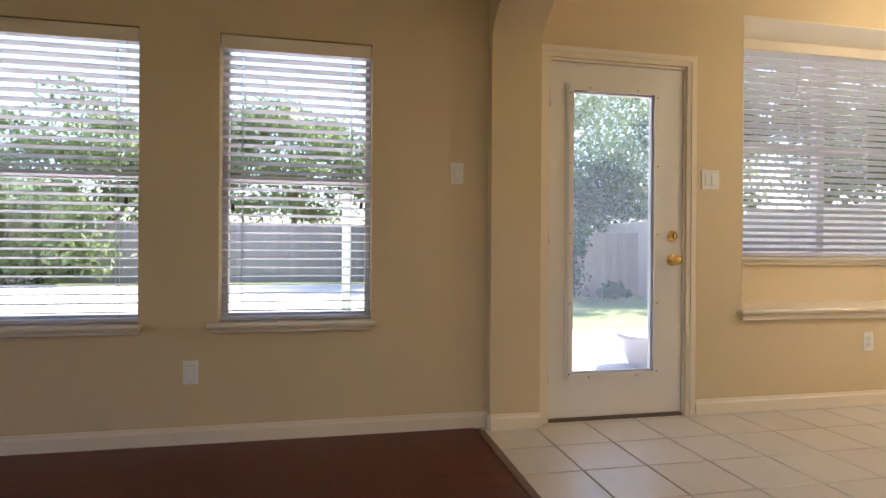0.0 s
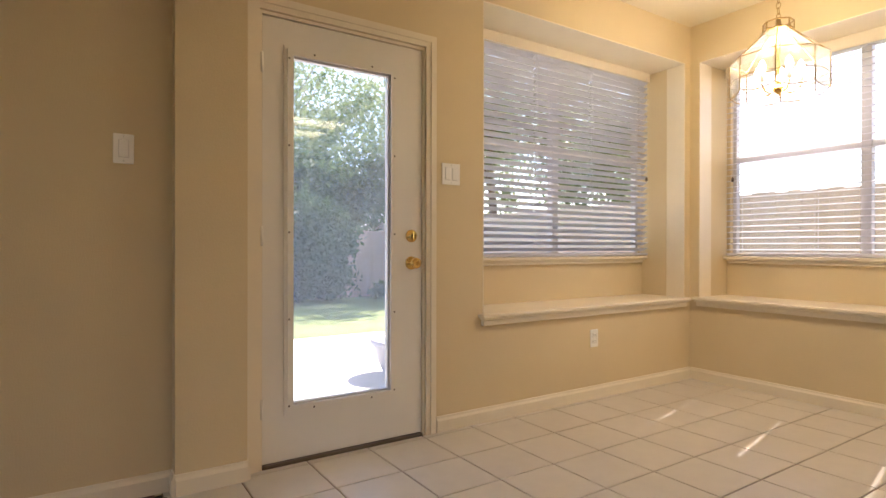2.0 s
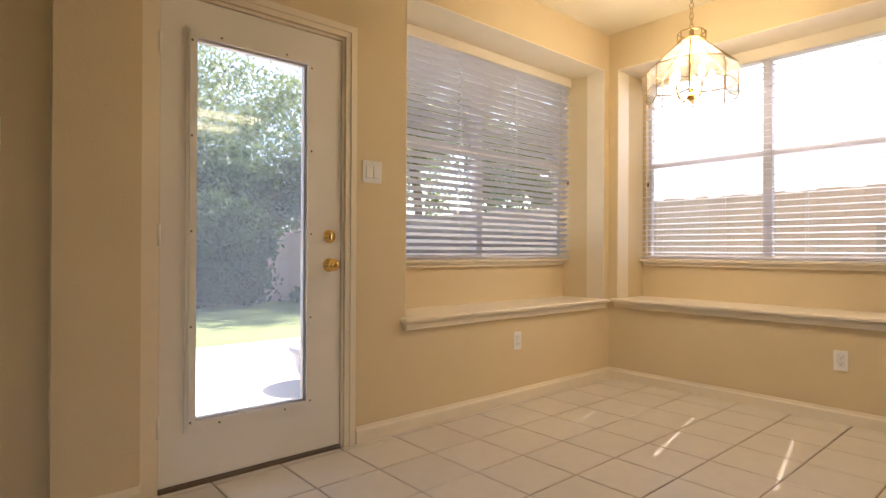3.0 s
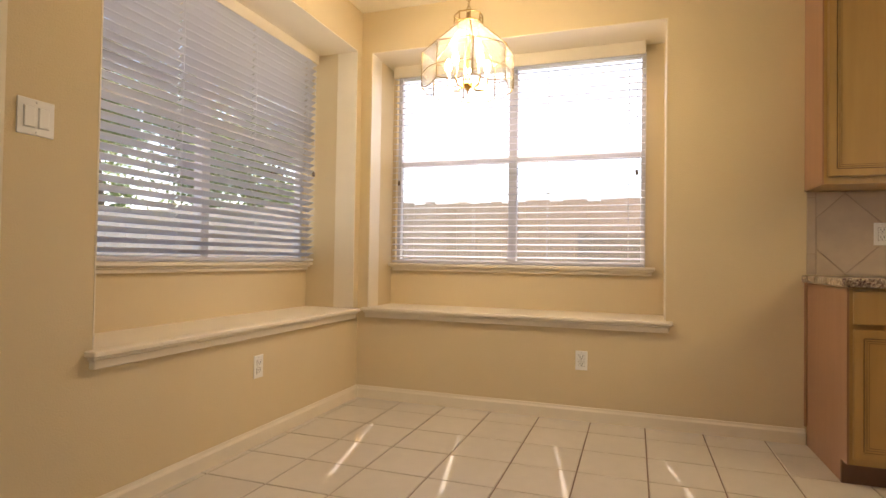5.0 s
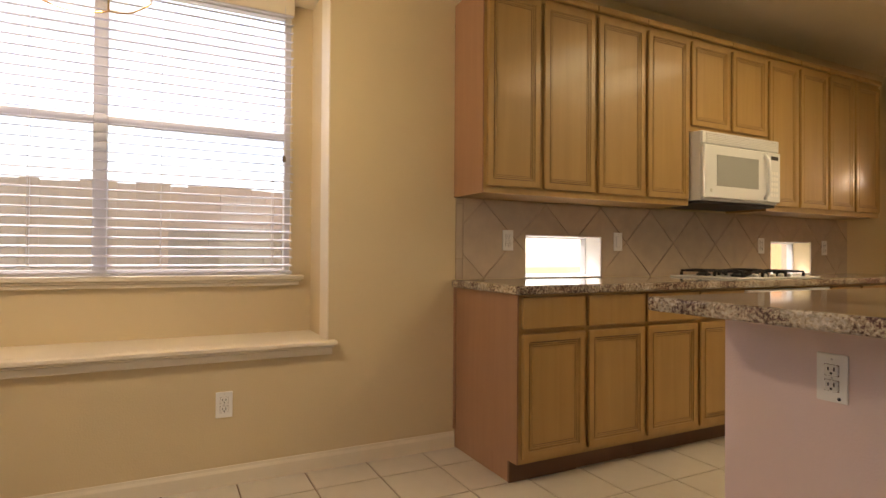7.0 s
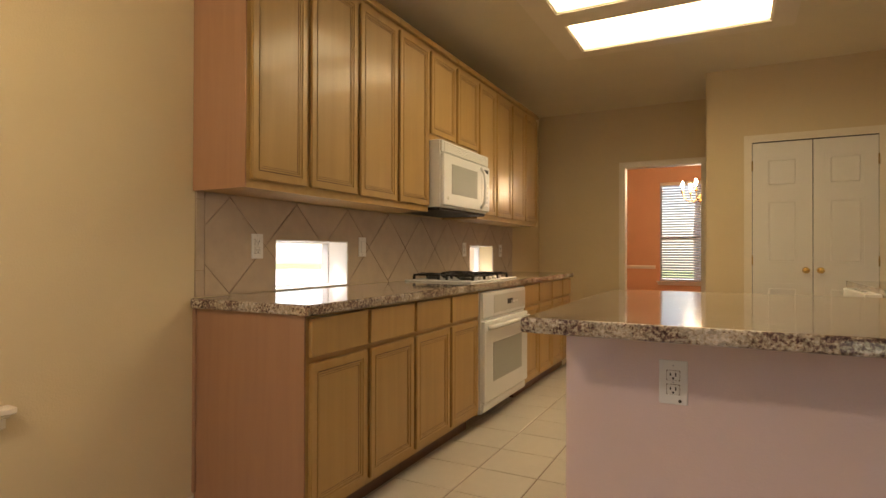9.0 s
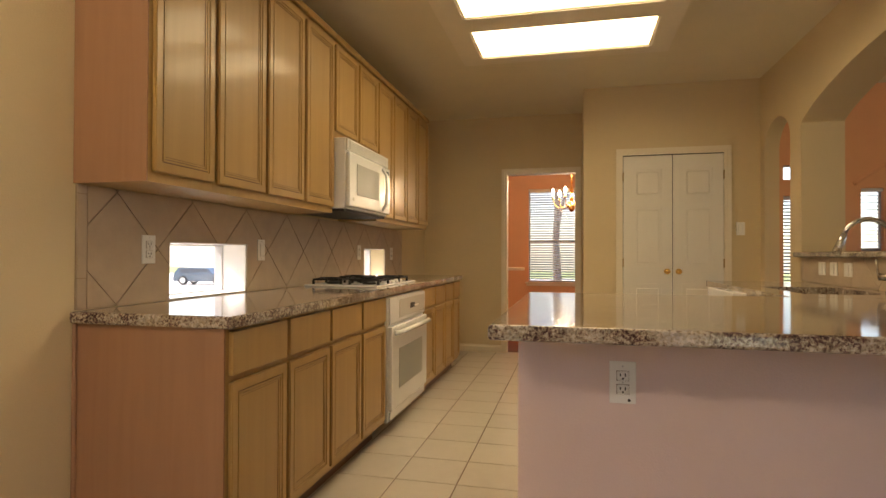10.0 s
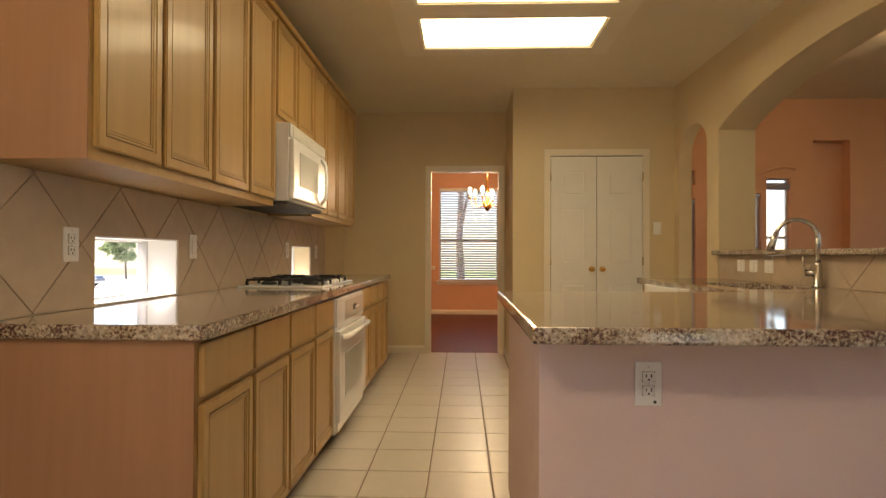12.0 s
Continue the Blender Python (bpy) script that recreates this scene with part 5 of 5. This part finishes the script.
leaf_mass("tree", "tall leafy tree behind the fence", (4.9, 16.5, 4.4), (3.6, 2.5, 3.4), 30000, M_LEAF, 0.075, 0.16, 4)
leaf_mass("tree", "tall leafy tree behind the side fence", (9.2, 11.4, 4.7), (2.0, 2.0, 2.7), 11000, M_LEAF, 0.09, 0.15, 14)
leaf_mass("tree", "leafy tree behind the side fence", (11.4, 9.2, 3.3), (2.0, 1.9, 2.1), 10000, M_LEAF, 0.09, 0.14, 15)
leaf_mass("tree", "tall leafy tree behind the fence", (9.8, 15.5, 4.6), (3.0, 2.6, 3.0), 20000, M_LEAF, 0.08, 0.15, 5)
leaf_mass("tree", "leafy tree beyond the yard", (-1.5, 21.5, 4.2), (3.4, 2.0, 2.3), 14000, M_LEAF, 0.11, 0.18, 6)
leaf_mass("tree", "leafy tree beyond the yard", (-8, 22.5, 4.0), (4.0, 2.0, 2.6), 14000, M_LEAF, 0.12, 0.18, 7)
leaf_mass("bush", "big bright green bush by the yard fence", (-9.3, 17.6, 1.4), (3.3, 1.2, 1.7), 9000, M_LEAF, 0.13, 0, 8)
leaf_mass("tree", "leafy tree by the street", (3.15, -13.5, 4.3), (1.7, 1.5, 1.6), 3000, M_LEAF, 0.09, 0.13, 9)
leaf_mass("bush", "low plant by the fence", (6.2, 11.6, 0.05), (0.42, 0.3, 0.3), 500, M_LEAF2, 0.08, 0, 10)

leaf_mass("tree", "small leafy tree across the street", (36.5, -52.0, 2.0), (2.0, 2.0, 1.7), 3000, M_LEAF, 0.2, 0.14, 17, foot=STREET)
pot = thing("planter_pot", "large round grey garden pot on the patio", "planter")
part("bowl", lathe([(0.20, 0), (0.26, 0.13), (0.30, 0.27), (0.325, 0.285), (0.325, 0.32), (0.29, 0.32), (0.27, 0.27), (0.02, 0.26)], 28, (2.95, 4.82, -0.12)), M_POT, pot)
post = thing("patio_post", "white square post in the yard", "post")
part("shaft", cube(0.18, 0.32, 8.9, 9.04, -0.16, 1.75, 0.01), M_PLATE, post)
part("cap", cube(0.15, 0.35, 8.87, 9.07, 1.75, 1.80, 0.01), M_PLATE, post)


def car(x, y, rz):
    c = thing("parked_car", "dark blue sport utility vehicle parked on the driveway", "car")
    c.matrix_world = pose(x, y, STREET, 0, 0, rz)
    prof = [(-2.3, 0.30), (2.3, 0.30), (2.35, 0.62), (2.2, 0.82), (1.05, 0.92), (0.45, 1.40), (-1.9, 1.44), (-2.25, 0.95), (-2.33, 0.6)]
    bm = bmesh.new()
    a = [bm.verts.new((u, -0.9 + (0.12 if z > 1.1 else 0), z)) for u, z in prof]
    b = [bm.verts.new((u, 0.9 - (0.12 if z > 1.1 else 0), z)) for u, z in prof]
    for k in range(len(prof)):
        bm.faces.new((a[k], a[(k + 1) % 9], b[(k + 1) % 9], b[k]))
    bm.faces.new(a)
    bm.faces.new(b[::-1])
    bmesh.ops.recalc_face_normals(bm, faces=bm.faces[:])
    bmesh.ops.bevel(bm, geom=bm.edges[:], offset=0.05, segments=2, affect="EDGES")
    part("body", bm, M_CAR, c)
    for s in (-1, 1):
        for u0, u1 in ((-1.75, -0.85), (-0.78, 0.0), (0.07, 0.62)):
            part("side_window", cube(u0, u1, s * 0.845 - 0.03, s * 0.845 + 0.03, 0.97, 1.33, 0.02), M_CARG, c)
        for u in (-1.45, 1.45):
            w = part("wheel", lathe([(0.36, -0.11), (0.38, -0.08), (0.38, 0.08), (0.36, 0.11)], 24, (u, s * 0.84, 0.38), "y"), M_TYRE, c)
            part("rim", lathe([(0.23, -0.125), (0.24, -0.115), (0.24, 0.115), (0.23, 0.125)], 16, (u, s * 0.84, 0.38), "y"), M_STEEL, w)
        part("headlight", cube(2.24, 2.36, s * 0.68 - 0.15, s * 0.68 + 0.15, 0.62, 0.76, 0.02), M_PANEL, c)
    part("bumper", cube(2.2, 2.42, -0.85, 0.85, 0.30, 0.50, 0.04), M_STEEL, c)
    return c


car(32.4, -38.1, 188)


# ---- backsplash tiles ----
def clip(poly, y0, y1, z0, z1):
    for ax, lim, sg in ((0, y0, 1), (0, y1, -1), (1, z0, 1), (1, z1, -1)):
        out = []
        for i, p in enumerate(poly):
            q = poly[(i + 1) % len(poly)]
            dp, dq = sg * (p[ax] - lim), sg * (q[ax] - lim)
            if dp >= 0:
                out.append(p)
            if dp * dq < 0:
                t = dp / (dp - dq)
                out.append((p[0] + t * (q[0] - p[0]), p[1] + t * (q[1] - p[1])))
        poly = out
        if len(poly) < 3:
            return []
    return poly


def splash(parent, X, n, rects, y_start, z_start, ya, yb):
    """Diagonal square tiles clipped to rectangles in the plane x = X; n: towards the room."""
    hd, gap = 0.2156, 0.0032
    k0, k1 = math.floor((ya - y_start) / hd) - 1, math.ceil((yb - y_start) / hd) + 1
    for i in range(k0, k1):
        for j in range(-1, 4):
            if (i + j) % 2:
                continue
            c = (y_start + i * hd, z_start + j * hd)
            h = hd - gap
            for r in rects:
                poly = clip([(c[0] - h, c[1]), (c[0], c[1] - h), (c[0] + h, c[1]), (c[0], c[1] + h)], *r)
                if len(poly) < 3:
                    continue
                bm = bmesh.new()
                a = [bm.verts.new((X, y, z)) for y, z in poly]
                b = [bm.verts.new((X + n * 0.006, y, z)) for y, z in poly]
                bm.faces.new(a), bm.faces.new(b)
                for q in range(len(poly)):
                    w = (q + 1) % len(poly)
                    bm.faces.new((a[q], a[w], b[w], b[q]))
                bmesh.ops.recalc_face_normals(bm, faces=bm.faces[:])
                part("tile", bm, M_SPLASH, parent)


ZS0, ZS1 = ZC + 0.002, 1.363
bs = structure("backsplash", panel_wall("y", XE - 0.005, XE - 0.0005, -3.40, 0.395, ZS0, ZS1, [(-0.65, -0.065, 0.9, 1.17), (-2.88, -2.355, 0.9, 1.17)]), M_SGROUT, "beige diagonal stone tile backsplash", "backsplash")
rects = [(-0.065, 0.352, ZS0, ZS1), (-0.65, -0.065, 1.17, ZS1), (-2.355, -0.65, ZS0, ZS1), (-2.88, -2.355, 1.17, ZS1), (-3.40, -2.88, ZS0, ZS1)]
splash(bs, XE - 0.005, -1, rects, 0.221, 0.922 + 0.2156, -3.40, 0.36)
for z0, z1 in ((ZS0, 1.026), (1.030, 1.33), (1.334, ZS1)):
    part("tile", cube(XE - 0.011, XE - 0.005, 0.356, 0.394, z0, z1), M_SPLASH, bs)
bs2 = structure("backsplash_bar", cube(DX1 - 0.012, DX1 - 0.006, -2.54, 0.29, ZP + 0.002, 1.107), M_SGROUT, "beige diagonal stone tile below the bar", "backsplash")
splash(bs2, DX1 - 0.006, 1, [(-1.78, 0.29, ZP + 0.002, 1.107)], -1.48, 0.94 + 0.2156, -1.78, 0.29)
part("tile", cube(DX1 - 0.006, DX1, -2.54, -1.783, ZP + 0.002, 1.107), M_SPLASH, bs2)

# ---- floor tiles ----
TPX, TPY, TX, TY = 0.3135, 0.309, 3.307, -1.262
fl = bpy.data.objects["floor"]
tile_cache = {}


def floor_tile(x0, x1, y0, y1):
    g = 0.0036
    key = (round(x1 - x0, 3), round(y1 - y0, 3))
    if key not in tile_cache:
        bm = bmesh.new()
        w, h, b = x1 - x0 - 2 * g, y1 - y0 - 2 * g, 0.003
        lo = [bm.verts.new(p) for p in ((0, 0, -0.006), (w, 0, -0.006), (w, h, -0.006), (0, h, -0.006))]
        mid = [bm.verts.new(p) for p in ((0, 0, -0.002), (w, 0, -0.002), (w, h, -0.002), (0, h, -0.002))]
        top = [bm.verts.new(p) for p in ((b, b, 0), (w - b, b, 0), (w - b, h - b, 0), (b, h - b, 0))]
        for a, c in ((lo, mid), (mid, top)):
            for k in range(4):
                bm.faces.new((a[k], a[(k + 1) % 4], c[(k + 1) % 4], c[k]))
        bm.faces.new(top)
        tile_cache[key] = mesh_of("tile", bm, M_TILE)
    o = new("tile", tile_cache[key])
    o.parent = fl
    o.location = (x0 + g, y0 + g, 0)


trng = random.Random(5)
FX0 = DX0 - 0.04
i = math.floor((FX0 - TX) / TPX)
while TX + i * TPX < XE:
    j = math.floor((YD - 0.06 - TY) / TPY)
    while TY + j * TPY < YN:
        x0, x1 = max(FX0, TX + i * TPX), min(XE, TX + (i + 1) * TPX)
        y0, y1 = max(YD - 0.06, TY + j * TPY), min(YN, TY + (j + 1) * TPY)
        j += 1
        if x1 - x0 < 0.02 or y1 - y0 < 0.02:
            continue
        if (x0 > 3.97 and y1 < 0.36) or (x1 < 2.86 and -0.7 < y0 and y1 < 0.13) or (x1 < 1.7 and y1 < 0 and y0 > -2.4) or (x1 < 2.6 and y1 < YP):
            continue
        floor_tile(x0, x1, y0, y1)
    i += 1
structure("floor_transition", cube(FX0 - 0.03, FX0 + 0.012, -2.5, 3.035, -0.004, 0.006, 0.004), M_TOE, "dark wood transition strip", "trim")


# ---- plank floors ----
def planks(parent, x0, x1, y0, y1, single, axis="x"):
    pw, pl = 0.125, 1.2
    rng = random.Random(11)
    cache = {}
    bm = None if single else bmesh.new()
    r = 0
    y = y0
    while y < y1 - 1e-6:
        x = x0 - rng.uniform(0, pl)
        while x < x1:
            a, b, c, d = max(x, x0), min(x + pl, x1), y, min(y + pw, y1)
            x += pl
            if b - a < 0.01 or d - c < 0.01:
                continue
            if single:
                o = new("plank", mesh_of("plank", cube(a + 0.0002, b - 0.0002, c + 0.0002, d - 0.0002, -0.011, 0, 0.0005), M_FLOOR))
                o.parent = parent
            else:
                bx(bm, a + 0.0002, b - 0.0002, c + 0.0002, d - 0.0002, -0.011, 0)
        y += pw
    if bm:
        part("planks", bm, M_FLOOR, parent, kind="stuff")


ff = bpy.data.objects["floor_family"]
planks(ff, -2.0, FX0 - 0.03, 1.107, YN, True)
planks(ff, -4.5, -2.0, 1.107, YN, False)
planks(ff, -4.5, FX0 - 0.03, -7.2, 1.107, False)
planks(bpy.data.objects["floor_hall"], FX0 - 0.03, 1.137, -7.2, YD - 0.12, False)
planks(bpy.data.objects["floor_dining"], 1.137, 5.6, DY, YD - 0.06, False)
